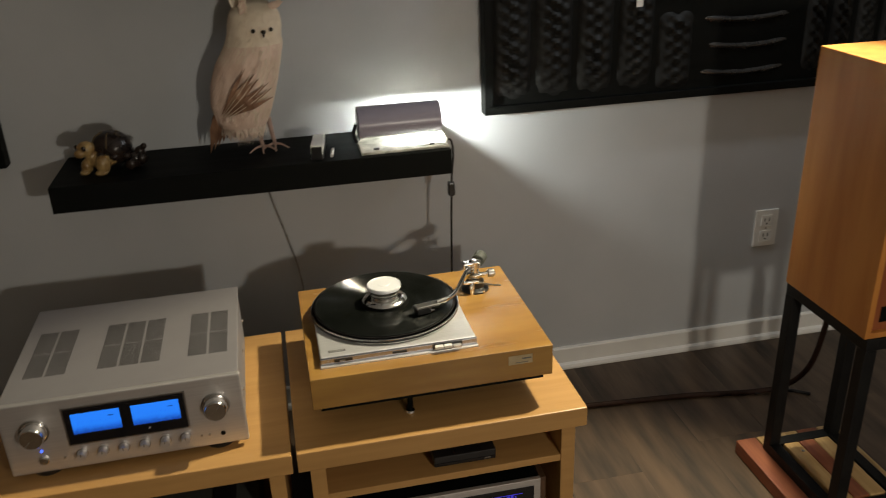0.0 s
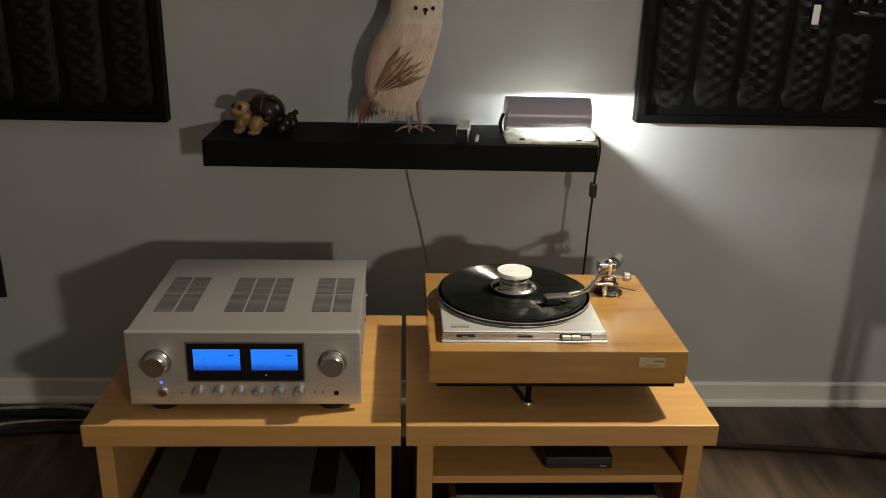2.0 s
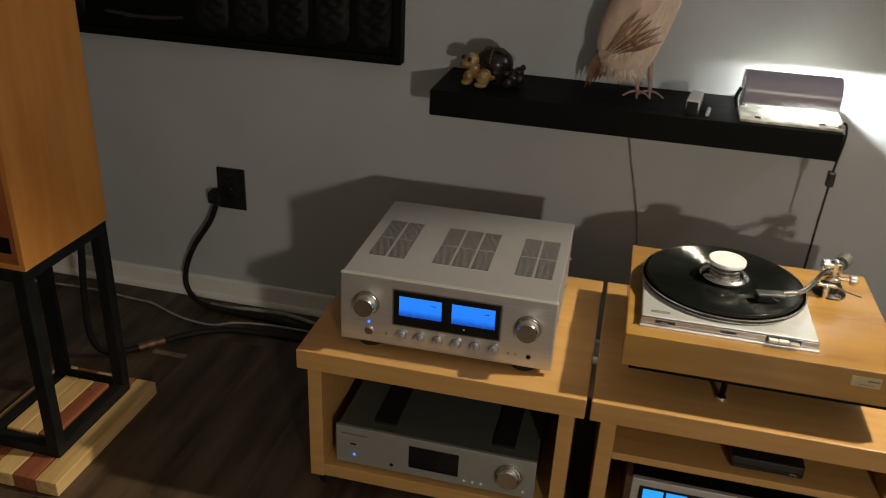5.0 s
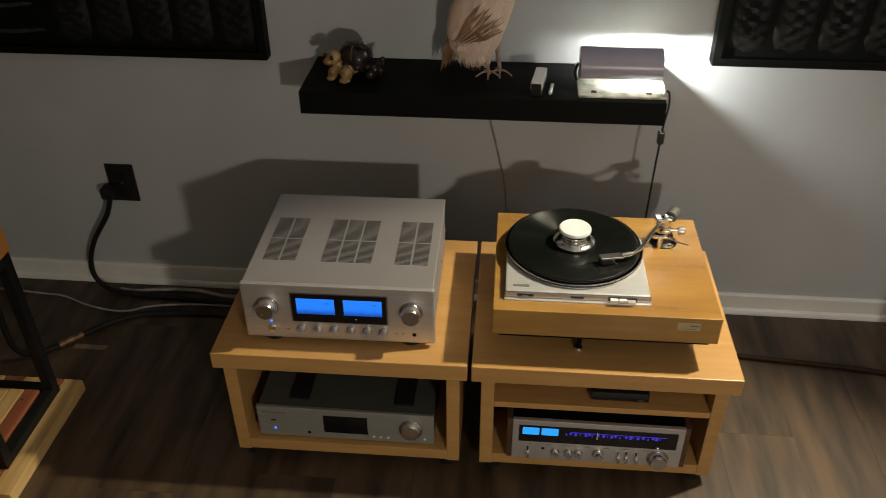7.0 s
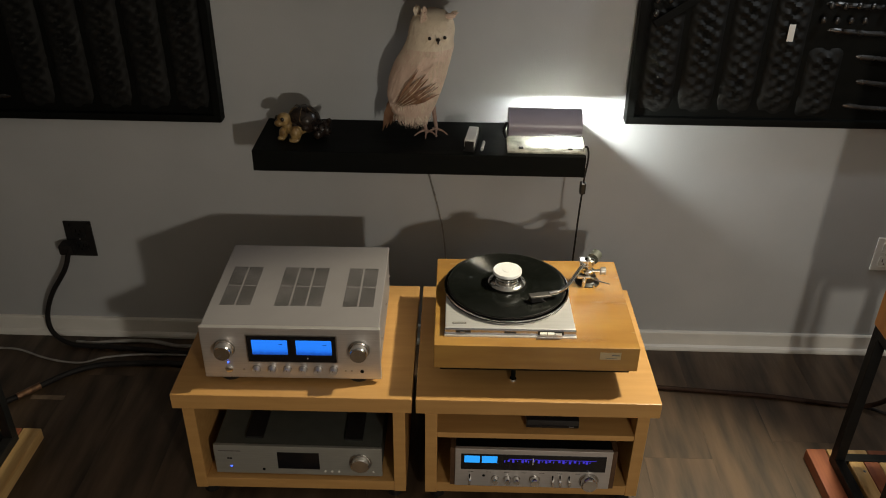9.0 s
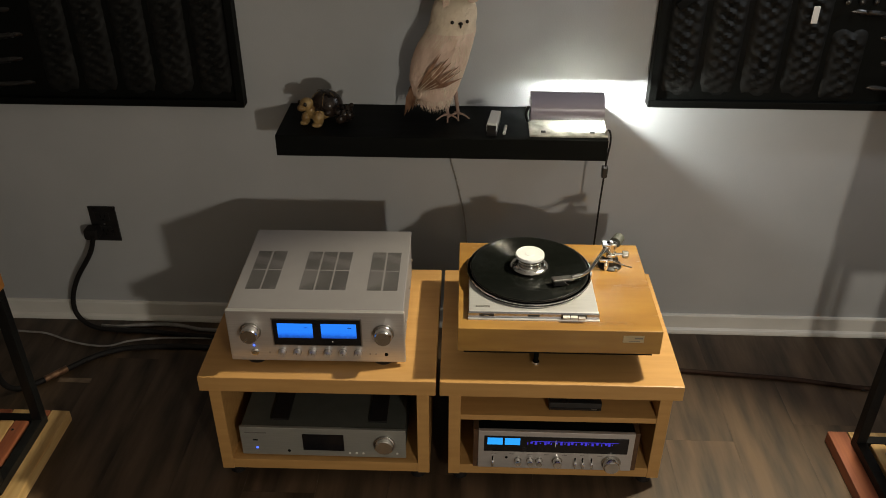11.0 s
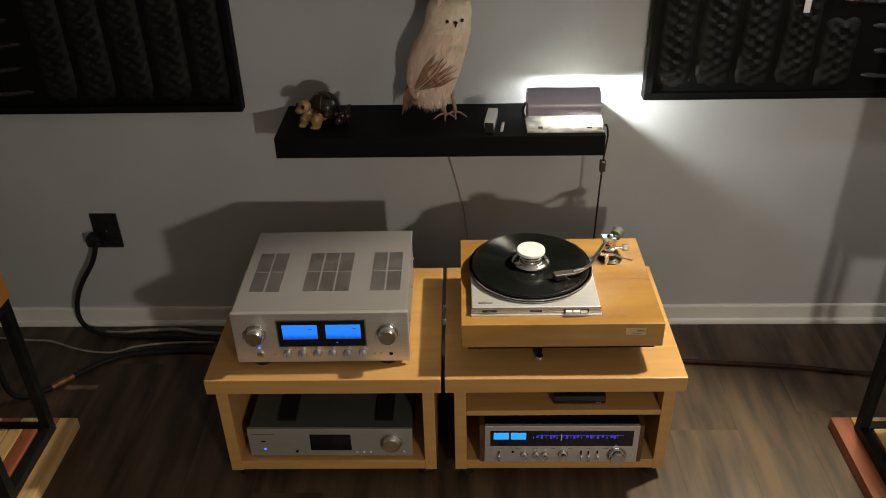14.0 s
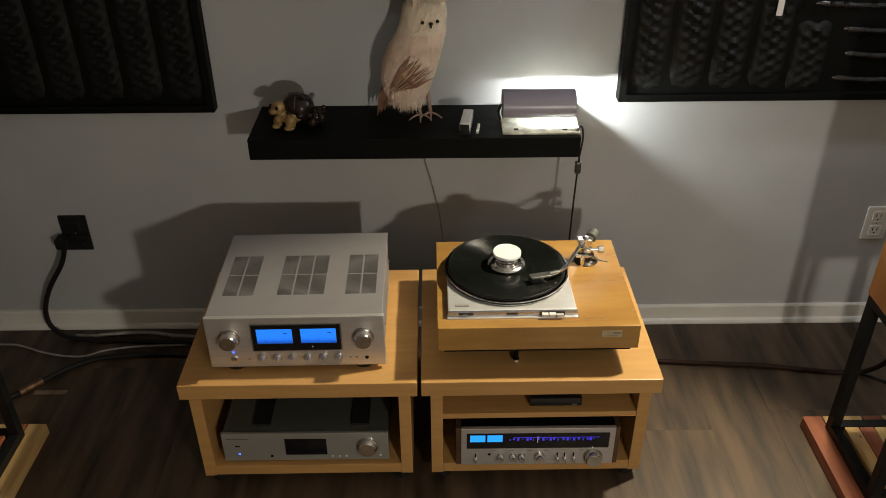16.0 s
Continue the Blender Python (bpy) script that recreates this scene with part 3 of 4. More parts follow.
        part("stud", lathe([(0.0030, 0), (0.0030, 0.003), (0.002, 0.0042), (0, 0.0042)], 10, at=(0.0385 * math.cos(an), 0.0385 * math.sin(an), 0.008)), CHROME, c, smooth=True)


turntable()


# ---- components in the compartments ----
def streamer():
    s = thing("network_streamer", "slim silver streamer with a small dark display in the compartment", "streamer", 0.149, -0.645, 0.060)
    w, z1 = 0.206, 0.098
    part("body", box(-w + 0.003, 0.009, 0.008, w - 0.003, 0.36, z1 - 0.002, 0.002), GREYCASE, s, "grey metal housing")
    part("front_panel", box(-w, 0, 0.006, w, 0.009, z1, 0.002), SHADEALU, s, "brushed aluminium front panel")
    part("display", box(-0.051, -0.001, 0.026, 0.052, 0.002, 0.080, 0.0005), GLASS, s, "dark glass display")
    knob(s, 0.153, 0.053, 0, 0.024, 0.016, CHROME)
    part("led", lathe([(0.003, 0), (0.0024, 0.0015), (0, 0.002)], 12, "Y", (-0.167, 0, 0.030)), LEDB, s, "glowing blue light")
    part("sensor", lathe([(0.004, 0), (0.004, 0.001), (0, 0.0011)], 12, "Y", (-0.087, 0, 0.022)), BLACK, s)
    for k in range(3):
        part("push_button", lathe([(0.0028, 0), (0.0028, 0.002), (0, 0.0025)], 12, "Y", (0.065 + k * 0.017, 0, 0.020)), WHITE, s)
    part("push_button", lathe([(0.0028, 0), (0.0028, 0.002), (0, 0.0025)], 12, "Y", (0.184, 0, 0.022)), WHITE, s)
    part("power_slot", box(-0.175, -0.0006, 0.054, -0.163, 0.001, 0.058), BLACK, s)
    part("lettering_bar", box(-0.195, -0.0004, 0.079, -0.140, 0.001, 0.082), INK, s, "fine printed line of lettering")
    # two flat black strips running back along the lid
    for x in (-0.11, 0.135):
        part("top_strip", box(x - 0.022, 0.03, z1 - 0.0025, x + 0.022, 0.30, z1 + 0.003, 0.001), RUBBER, s, "flat black strip on the lid")
    for fx in (-0.16, 0.16):
        for fy in (0.05, 0.3):
            part("foot", lathe([(0.018, 0), (0.018, 0.0085)], 16, at=(fx, fy, 0)), PLASTIC, s)


streamer()


def receiver():
    r = thing("stereo_receiver", "vintage silver stereo receiver with lit blue dial in the compartment", "receiver", 0.722, -0.666, 0.060)
    w, z1 = 0.188, 0.128
    part("body", box(-w + 0.002, 0.010, 0.010, w - 0.002, 0.30, z1 - 0.003), BLACK, r, "dark metal housing")
    for x in (-w - 0.012, w):
        part("side_cheek", box(x, 0.004, 0.004, x + 0.012, 0.30, z1 - 0.001, 0.001), mat_cheek, r, "dark walnut side panel")
    part("front_panel", box(-w, 0, 0.006, w, 0.010, z1, 0.0015), ALU, r, "brushed aluminium front panel")
    d = part("dial_glass", box(-w + 0.014, -0.0015, 0.063, w - 0.014, 0.002, 0.113, 0.0006), GLASS, r, "black glass tuning dial")
    for x0 in (-0.166, -0.124):
        part("meter_screen", box(x0, -0.0022, 0.086, x0 + 0.037, -0.001, 0.108, 0.0003), CYAN, d, "bright cyan backlit meter")
    part("dial_scale", box(-0.060, -0.0020, 0.099, 0.150, -0.001, 0.1005), DIAL, d, "glowing violet scale line")
    for k in range(22):
        x = -0.070 + k * 0.0098 + 0.002 * math.sin(k * 5)
        part("scale_mark", box(x, -0.0021, 0.089 + 0.003 * (k % 2), x + (0.0055 if k % 3 else 0.0025), -0.001, 0.0955 + 0.002 * (k % 3)), DIAL, d, "glowing violet figure bar")
    part("tuning_pointer", box(-0.002, -0.0024, 0.083, -0.0002, -0.001, 0.104), WHITE, d, "thin white pointer")
    knob(r, 0.138, 0.033, 0, 0.021, 0.020, CHROME)
    knob(r, 0.006, 0.035, 0, 0.0115, 0.018, CHROME, "medium chrome knob")
    for x in (-0.090, -0.060, -0.038):
        knob(r, x, 0.034, 0, 0.0082, 0.016, CHROME, "small chrome knob", name="small_knob")
    for x in (-0.152, 0.050, 0.068, 0.090):
        lv = part("toggle_switch", box(x - 0.0028, -0.014, 0.022, x + 0.0028, 0, 0.038, 0.0012), CHROME, r, "small chrome toggle")
        part("slot", box(x - 0.002, -0.0006, 0.018, x + 0.002, 0.001, 0.046), BLACK, lv)
    part("socket", lathe([(0.0035, 0), (0.0035, 0.001), (0, 0.0011)], 12, "Y", (-0.118, 0, 0.042)), BLACK, r)
    for k in range(7):
        part("lettering_bar", box(-0.155 + k * 0.043, -0.0004, 0.0535, -0.143 + k * 0.043, 0.001, 0.0547), INK, r, "fine printed line of lettering")
    for fx in (-0.15, 0.15):
        for fy in (0.05, 0.25):
            part("foot", lathe([(0.014, 0), (0.014, 0.0105)], 16, at=(fx, fy, 0)), PLASTIC, r)


mat_cheek = mat("walnut", (0.10, 0.05, 0.025), (0.06, 0.03, 0.015), 0.45, scale=8, stretch=(8, 1, 8))
receiver()

n = thing("black_box", "flat black plastic set-top box on the inner shelf", "media box", 0.763, -0.632, 0.226)
part("case", box(-0.062, 0, 0.003, 0.064, 0.105, 0.027, 0.003), PLASTIC, n)
part("front_strip", box(-0.060, -0.001, 0.006, 0.062, 0.002, 0.012, 0.0005), GLASS, n, "glossy front strip")
part("indicator", box(0.040, -0.0016, 0.008, 0.052, 0.0, 0.0105), DULL, n)
for fx in (-0.05, 0.05):
    for fy in (0.015, 0.09):
        part("foot", lathe([(0.006, 0), (0.006, 0.0035)], 12, at=(fx, fy, 0)), RUBBER, n)


# ---- wall shelves ----
SH = 0.747


def wall_shelf(x0, x1, z1, h, label, d=0.212):
    s = thing("wall_shelf", label, "shelf", x0, 0, z1, group="floating wall shelves")
    part("board", box(0, -d, -h, x1 - x0, -0.0005, 0, 0.0018), BLACK, s)
    part("mounting_rail", box(0.03, -0.010, -h - 0.001, x1 - x0 - 0.03, -0.001, -h + 0.004), STEEL, s, "black steel rail under the board")


wall_shelf(0.005, 0.8445, SH, 0.056, "thick black floating shelf carrying ornaments and a lamp", 0.216)
wall_shelf(0.125, 0.684, 1.214, 0.066, "short black floating shelf above the owl")


# ---- shelf lamp ----
def shelf_lamp():
    l = thing("desk_lamp", "small lamp with lavender half-tube shade, switched on, on the shelf", "lamp", 0.745, -0.122, SH)
    l.scale.z = 0.93
    # plate lengthened unseen back to the wall, which also bounces more lamp light
    part("base_plate", box(-0.097, -0.078, 0, 0.099, 0.112, 0.006, 0.0015), PLATE, l, "shiny metal base plate catching the light")
    bm = bmesh.new()
    n, rin, rout, cz = 28, 0.0395, 0.0415, 0.054
    rings = []
    for k in range(n + 1):
        a = radians(-122 + 193 * k / n)
        dy, dz = math.sin(a), math.cos(a)
        rings.append([bm.verts.new((x, r * dy, cz + r * dz)) for x, r in ((-0.094, rin), (-0.094, rout), (0.091, rout), (0.091, rin))])
    for a, b in zip(rings, rings[1:]):
        for k in range(4):
            bm.faces.new((a[k], a[(k + 1) % 4], b[(k + 1) % 4], b[k]))
    bm.faces.new(rings[0]), bm.faces.new(rings[-1])
    bmesh.ops.recalc_face_normals(bm, faces=bm.faces[:])
    for f in bm.faces:
        c = f.calc_center_median()
        f.material_index = 1 if math.hypot(c.y, c.z - cz) < rin + 0.0005 else 0
    sh = part("shade", bm, [LAV, WHITE], l, "lavender-grey enamelled shade", smooth=True)
    part("front_lip", tube([(-0.094, -0.0345, 0.030), (0.091, -0.0345, 0.030)], 0.0016, 8, n=1), CHROME, sh, "bright rolled edge")
    part("end_cap", lathe([(0.0395, 0), (0.0395, 0.002), (0, 0.002)], 32, "X", (-0.0945, 0, cz)), LAV, sh)
    # half disc added at the shade's open end to stop light going upward
    bm = bmesh.new()
    for x in (0.0895, 0.0912):
        bm.faces.new([bm.verts.new((x, 0.0395 * math.sin(radians(a)), cz + max(0.0395 * math.cos(radians(a)), 0.010))) for a in range(-72, 73, 8)])
    f1, f2 = list(bm.faces)
    n1, n2 = list(f1.verts), list(f2.verts)
    for k in range(len(n1)):
        bm.faces.new((n1[k], n1[(k + 1) % len(n1)], n2[(k + 1) % len(n1)], n2[k]))
    bmesh.ops.recalc_face_normals(bm, faces=bm.faces[:])
    part("light_stop_cap", bm, LAV, sh)
    # end plate lengthened to the wall to cut the beam's lower edge
    part("end_plate", box(0.0945, -0.072, 0.0055, 0.0965, 0.112, 0.0205, 0.0006), PLATE, l, "upturned end of the metal base")
    part("bracket", tube([(-0.098, 0.01, 0.006), (-0.104, 0.005, 0.03), (-0.098, 0, cz)], 0.004, 10), PLASTIC, l, "black curved side bracket")
    part("bulb", lathe([(0, -0.001), (0.0040, 0), (0.0056, 0.002), (0.0056, 0.010), (0.0040, 0.012), (0, 0.013)], 16, "X", (0.038, -0.014, 0.060)), BULB, l, "glowing white tube bulb", smooth=True)
    part("socket", lathe([(0.010, 0), (0.010, 0.05)], 16, "X", (-0.013, -0.014, 0.060)), PLASTIC, l)
    part("stay", box(-0.090, 0.030, 0.004, -0.080, 0.036, 0.052, 0.001), DULL, l)
    for x in (-0.062, 0.062):
        part("base_screw", box(x - 0.006, -0.062, 0.006, x + 0.006, -0.054, 0.0095, 0.001), PLASTIC, l, "small dark clip on the plate")


shelf_lamp()

cord = thing("lamp_cord", "black lamp cord with inline switch hanging down the wall", "cable", 0, 0, 0)
part("wire", tube([(0.842, -0.178, SH + 0.012), (0.851, -0.180, SH + 0.010), (0.8555, -0.180, SH - 0.02), (0.852, -0.172, SH - 0.08), (0.851, -0.168, 0.62), (0.848, -0.17, 0.55), (0.846, -0.17, 0.45),
                   (0.846, -0.16, 0.36), (0.845, -0.14, 0.20), (0.86, -0.12, 0.01)], 0.0026, 8), RUBBER, cord, smooth=True)
part("inline_switch", box(0.843, -0.176, 0.622, 0.859, -0.159, 0.655, 0.004), PLASTIC, cord, "small black inline switch")
tagged(part("speaker_wire", tube([(0.425, -0.006, 0.70), (0.430, -0.006, 0.66), (0.447, -0.008, 0.58), (0.472, -0.010, 0.48), (0.490, -0.02, 0.38), (0.50, -0.05, 0.22), (0.50, -0.10, 0.008)], 0.0023, 8), GREYCORD, smooth=True),
       "thin grey cable hanging down the wall below the shelf", "cable")

# ---- ornaments ----
b = thing("charger_stick", "white and black box-shaped gadget lying on the shelf", "gadget", 0.558, -0.152, SH, -8)
part("white_shell", box(-0.013, -0.046, 0.012, 0.013, 0.046, 0.032, 0.003), WHITE, b, "glossy white shell")
part("dark_base", box(-0.0132, -0.047, 0, 0.0132, 0.045, 0.0125, 0.002), PLASTIC, b, "black lower half")
part("front_face", box(-0.0115, -0.0475, 0.003, 0.0115, -0.0455, 0.029, 0.001), PLASTIC, b, "black front face")
tagged(part("white_stick", tube([(0.584, -0.190, SH + 0.004), (0.590, -0.142, SH + 0.004)], 0.0038, 10, n=1), WHITE, smooth=True), "short white plastic stick lying on the shelf", "stick")


def feather(bm, root, tip, width, mi, normal, sag=0.0):
    """One thin pointed vane with a raised midline."""
    root, tip, normal = Vector(root), Vector(tip), Vector(normal).normalized()
    side = (tip - root).cross(normal).normalized() * width
    mid = root.lerp(tip, 0.55) + normal * (0.0006 + sag)
    vs = [bm.verts.new(p) for p in (root, mid + side, tip, mid - side, mid + normal * 0.0004)]
    for a, c in ((0, 1), (1, 2), (2, 3), (3, 0)):
        f = bm.faces.new((vs[a], vs[c], vs[4]))
        f.material_index = mi


def owl():
    rnd = random.Random(7)
    bm = bmesh.new()

    def axis(z):
        # centre and radii of the figure at a height above the shelf
        keys = [(0.050, -0.026, 0.034, 0.026), (0.075, -0.030, 0.054, 0.046), (0.115, -0.027, 0.066, 0.057), (0.16, -0.018, 0.071, 0.060), (0.205, -0.005, 0.069, 0.058),
                (0.245, 0.012, 0.062, 0.055), (0.270, 0.017, 0.056, 0.052), (0.295, 0.020, 0.056, 0.052), (0.320, 0.021, 0.050, 0.046), (0.340, 0.021, 0.030, 0.028), (0.346, 0.021, 0.008, 0.008)]
        for a, c in zip(keys, keys[1:]):
            if a[0] <= z <= c[0]:
                t = (z - a[0]) / (c[0] - a[0])
                return [a[k] + t * (c[k] - a[k]) for k in (1, 2, 3)]
        return keys[-1][1:]

    rings, n = [], 36
    for i in range(38):
        z = 0.050 + 0.296 * i / 37
        cx, rx, ry = axis(z)
        rings.append([bm.verts.new((cx + rx * math.cos(2 * math.pi * k / n) * (1 + 0.035 * noise.noise((k * 0.9, i * 0.5, 3))),
                                    ry * math.sin(2 * math.pi * k / n) * (1 + 0.035 * noise.noise((k * 0.9, i * 0.5, 9))), z)) for k in range(n)])
    for i, (a, c) in enumerate(zip(rings, rings[1:])):
        for k in range(n):
            f = bm.faces.new((a[k], a[(k + 1) % n], c[(k + 1) % n], c[k]))
            f.smooth = True
            f.material_index = 1 if i > 24 else 0
    bm.faces.new(rings[0][::-1]), bm.faces.new(rings[-1])
    # fine plumage lying close to the body
    for _ in range(9000):
        z = rnd.uniform(0.058, 0.340)
        an = rnd.uniform(0, 2 * math.pi)
        cx, rx, ry = axis(z)
        nrm = Vector((math.cos(an) / rx, math.sin(an) / ry, 0)).normalized()
        root = Vector((cx + rx * math.cos(an), ry * math.sin(an), z)) - nrm * 0.0012
        ln = rnd.uniform(0.020, 0.036) if z < 0.24 else rnd.uniform(0.008, 0.015)
        c2, rx2, ry2 = axis(max(0.05, z - ln))
        tip = Vector((c2 + rx2 * math.cos(an + rnd.uniform(-0.06, 0.06)), ry2 * math.sin(an), z - ln)) + nrm * rnd.uniform(0.0002, 0.0015)
        # pale head vanes; more on the lamp side, its brightness put in colour
        mi = 1 if z > 0.235 or (math.cos(an) > 0.25 and rnd.random() < 0.7) else 0
        feather(bm, root, tip, rnd.uniform(0.0003, 0.0007), mi, nrm)
    # skirt of loose down
    for _ in range(320):
        an = rnd.uniform(0, 2 * math.pi)
        cx, rx, ry = axis(0.075)
        root = Vector((cx + 0.85 * rx * math.cos(an), 0.85 * ry * math.sin(an), rnd.uniform(0.062, 0.082)))
        feather(bm, root, root + Vector((rnd.uniform(-0.008, 0.008), rnd.uniform(-0.008, 0.004), -rnd.uniform(0.010, 0.024))), 0.0011, rnd.choice((0, 1)), (math.cos(an), math.sin(an), 0.1))
    # folded wing: a fan of brown quills with pale shafts
    for k in range(13):
        u = k / 12
        root = Vector((-0.077 + 0.020 * u, -0.040 - 0.010 * u, 0.104 - 0.002 * u))
        tip = Vector((-0.016 + 0.052 * u + 0.006 * (k % 2), -0.0665 + 0.010 * u * u, 0.210 - 0.050 * u - 0.012 * (k % 3)))
        feather(bm, root, tip, 0.0052, (2, 5, 2)[k % 3], (-0.15, -1, 0.1), 0.012 + 0.0016 * (k % 3))
        if k % 3 == 1:
            shaft = root.lerp(tip, 0.5) + Vector((0, -0.016, 0.001))
            tube([root + Vector((0, -0.008, 0)), shaft, tip], 0.0006, 5, bm, 1, n=3)
    for k in range(16):
        u = k / 15
        root = Vector((-0.066 + 0.062 * u, -0.056 - 0.006 * u, 0.106 + 0.016 * u))
        feather(bm, root, root + Vector((rnd.uniform(-0.012, 0.004), -0.004, -rnd.uniform(0.012, 0.022))), 0.0015, rnd.choice((0, 1)), (-0.1, -1, 0.1), 0.002)
    # tail and hind wing tip reaching the shelf
    for k in range(6):
        root = Vector((-0.075 + 0.006 * k, -0.022 + 0.007 * k, 0.135 - 0.006 * k))
        feather(bm, root, Vector((-0.108 + 0.010 * k, 0.018 + 0.004 * k, 0.004 + 0.006 * k)), 0.010, 2, (-0.5, -1, 0.2), 0.003)
        feather(bm, root + Vector((0.004, 0.01, 0.01)), Vector((-0.100 + 0.010 * k, 0.025, 0.030 + 0.010 * k)), 0.009, 0 if k > 3 else 2, (-0.4, -1, 0.2), 0.003)
    # ear tufts
    for k in range(26):
        s = -1 if k % 2 else 1
        root = Vector((0.021 + s * 0.034 + rnd.uniform(-0.008, 0.008), -0.004 + rnd.uniform(-0.012, 0.012), 0.325))
        tip = root + Vector((s * rnd.uniform(0.004, 0.010) - (0.0 if s > 0 else -0.004), rnd.uniform(-0.008, 0.004), rnd.uniform(0.020, 0.032) if s < 0 else rnd.uniform(0.008, 0.016)))
        if s > 0:
            tip += Vector((0.016, 0, 0))
        feather(bm, root, tip, 0.0042, 1 if s < 0 else rnd.choice((1, 0)), (0, -1, 0.1))
    # face: two bead eyes and a hooked beak, turned a little to one side
    for ex, ey in ((0.011, -0.0530), (0.048, -0.0475)):
        blob((ex, ey, 0.284), (0.0044, 0.0044, 0.0047), bm, 3, 14, 10)
    blob((0.031, -0.0565, 0.281), (0.0056, 0.0050, 0.0042), bm, 3, 12, 10, (20, 0, 0))
    blob((0.031, -0.0585, 0.2755), (0.0026, 0.0046, 0.0064), bm, 3, 12, 10, (20, 0, 0))
    # soft upright ear and a flattened grey-brown one
    blob((-0.003, -0.034, 0.334), (0.0085, 0.006, 0.025), bm, 0, 14, 12, (0, 6, 0), 0.12)
    blob((0.062, -0.022, 0.331), (0.015, 0.007, 0.008), bm, 0, 14, 10, (0, -8, 0), 0.2)
    for k in range(40):
        root = Vector((-0.003 + rnd.uniform(-0.008, 0.008), -0.038 + rnd.uniform(-0.003, 0.003), rnd.uniform(0.318, 0.350)))
        feather(bm, root, root + Vector((rnd.uniform(-0.004, 0.004), -0.002, rnd.uniform(0.004, 0.012))), 0.0018, rnd.choice((0, 1)), (0, -1, 0.1))
    # legs and feet
    for lx, ly in ((0.002, 0.004), (0.030, 0.012)):
        tube([(lx - 0.004, ly, 0.075), (lx, ly, 0.040), (lx + 0.004, ly - 0.002, 0.012)], 0.0060, 10, bm, 4, taper=0.0042)
        for an in (-150, -95, -40):
            dx, dy = 0.036 * math.cos(radians(an)), 0.036 * math.sin(radians(an))
            tube([(lx + 0.004, ly - 0.002, 0.012), (lx + 0.004 + 0.5 * dx, ly + 0.5 * dy, 0.011), (lx + 0.004 + dx, ly + dy, 0.0035)], 0.0034, 8, bm, 4, taper=0.0016)
        tube([(lx + 0.004, ly, 0.012), (lx - 0.004, ly + 0.024, 0.004)], 0.004, 8, bm, 4, n=1, taper=0.002)
    ob = part("owl_figure", bm, [CREAM, PALE, BROWN, BEAK, CLAW, TAWNY])
    ob.matrix_basis = pose(0.433, -0.094, SH + 0.0005, 0, 0, 6)
    ob.scale.z = 0.955
    tagged(ob, "cream feathered decorative owl figure with brown wing, standing on the shelf", "owl ornament")


owl()


def turtle():
    bm = bmesh.new()
    blob((0.022, 0.004, 0.050), (0.046, 0.040, 0.039), bm, 0, 28, 20, (0, 10, 0), 0.04)
    for k in range(9):
        an = 2 * math.pi * k / 9
        blob((0.022 + 0.043 * math.cos(an), 0.004 + 0.037 * math.sin(an), 0.038 - 0.006 * math.cos(an)), (0.011, 0.010, 0.009), bm, 0, 10, 8)
    for k in range(6):
        an = 2 * math.pi * k / 6 + 0.4
        tube([(0.022 + 0.016 * math.cos(an), 0.004 + 0.014 * math.sin(an), 0.0865), (0.022 + 0.032 * math.cos(an), 0.004 + 0.028 * math.sin(an), 0.078 - 0.004 * math.cos(an)),
              (0.022 + 0.045 * math.cos(an), 0.004 + 0.039 * math.sin(an), 0.056 - 0.006 * math.cos(an))], 0.0017, 6, bm, 3)
    blob((0.000, -0.012, 0.030), (0.036, 0.030, 0.022), bm, 1, 18, 12, None, 0.05)
    blob((-0.030, -0.022, 0.058), (0.020, 0.020, 0.0185), bm, 1, 20, 14, None, 0.04)
    blob((-0.042, -0.034, 0.051), (0.013, 0.012, 0.010), bm, 1, 14, 10)
    blob((-0.020, -0.020, 0.040), (0.016, 0.016, 0.018), bm, 1, 14, 10)
    for ex, ey in ((-0.030, -0.0425), (-0.049, -0.024)):
        blob((ex, ey, 0.064), (0.005, 0.003, 0.006), bm, 2, 10, 8)
    for lx, ly, s in ((-0.034, -0.026, 0.9), (0.004, -0.040, 1.15)):
        blob((lx, ly, 0.020 * s), (0.014 * s, 0.015 * s, 0.020 * s), bm, 1, 14, 10, (14, 0, 0), 0.06)
        blob((lx - 0.004, ly - 0.009, 0.007), (0.013 * s, 0.011 * s, 0.007), bm, 1, 12, 8)
    for p, s in (((0.070, -0.006, 0.020), 0.021), ((0.082, 0.000, 0.034), 0.013), ((0.086, -0.012, 0.022), 0.014), ((0.062, -0.022, 0.013), 0.013), ((0.092, 0.004, 0.046), 0.007)):
        blob(p, (s, s * 0.8, s), bm, 0, 12, 10, None, 0.2)
    ob = part("turtle_figure", bm, [SHELL, CERAM, BEAK, GOLD], smooth=True)
    ob.matrix_basis = pose(0.104, -0.116, SH, 0, 0, 0)
    ob.scale = (0.92, 0.92, 0.92)
    tagged(ob, "glazed ceramic turtle figure with dark shell standing on the shelf", "turtle ornament")


turtle()

u = thing("speaker_dock", "dark box on white feet standing on the upper shelf", "media box", 0.405, -0.105, 1.214)
part("case", box(-0.14, -0.07, 0.014, 0.14, 0.07, 0.15, 0.006), PLASTIC, u)
for x in (-0.092, 0.092):
    part("foot", box(x - 0.019, -0.104, 0, x + 0.019, 0.06, 0.0145, 0.002), WHITE, u, "white plastic foot")


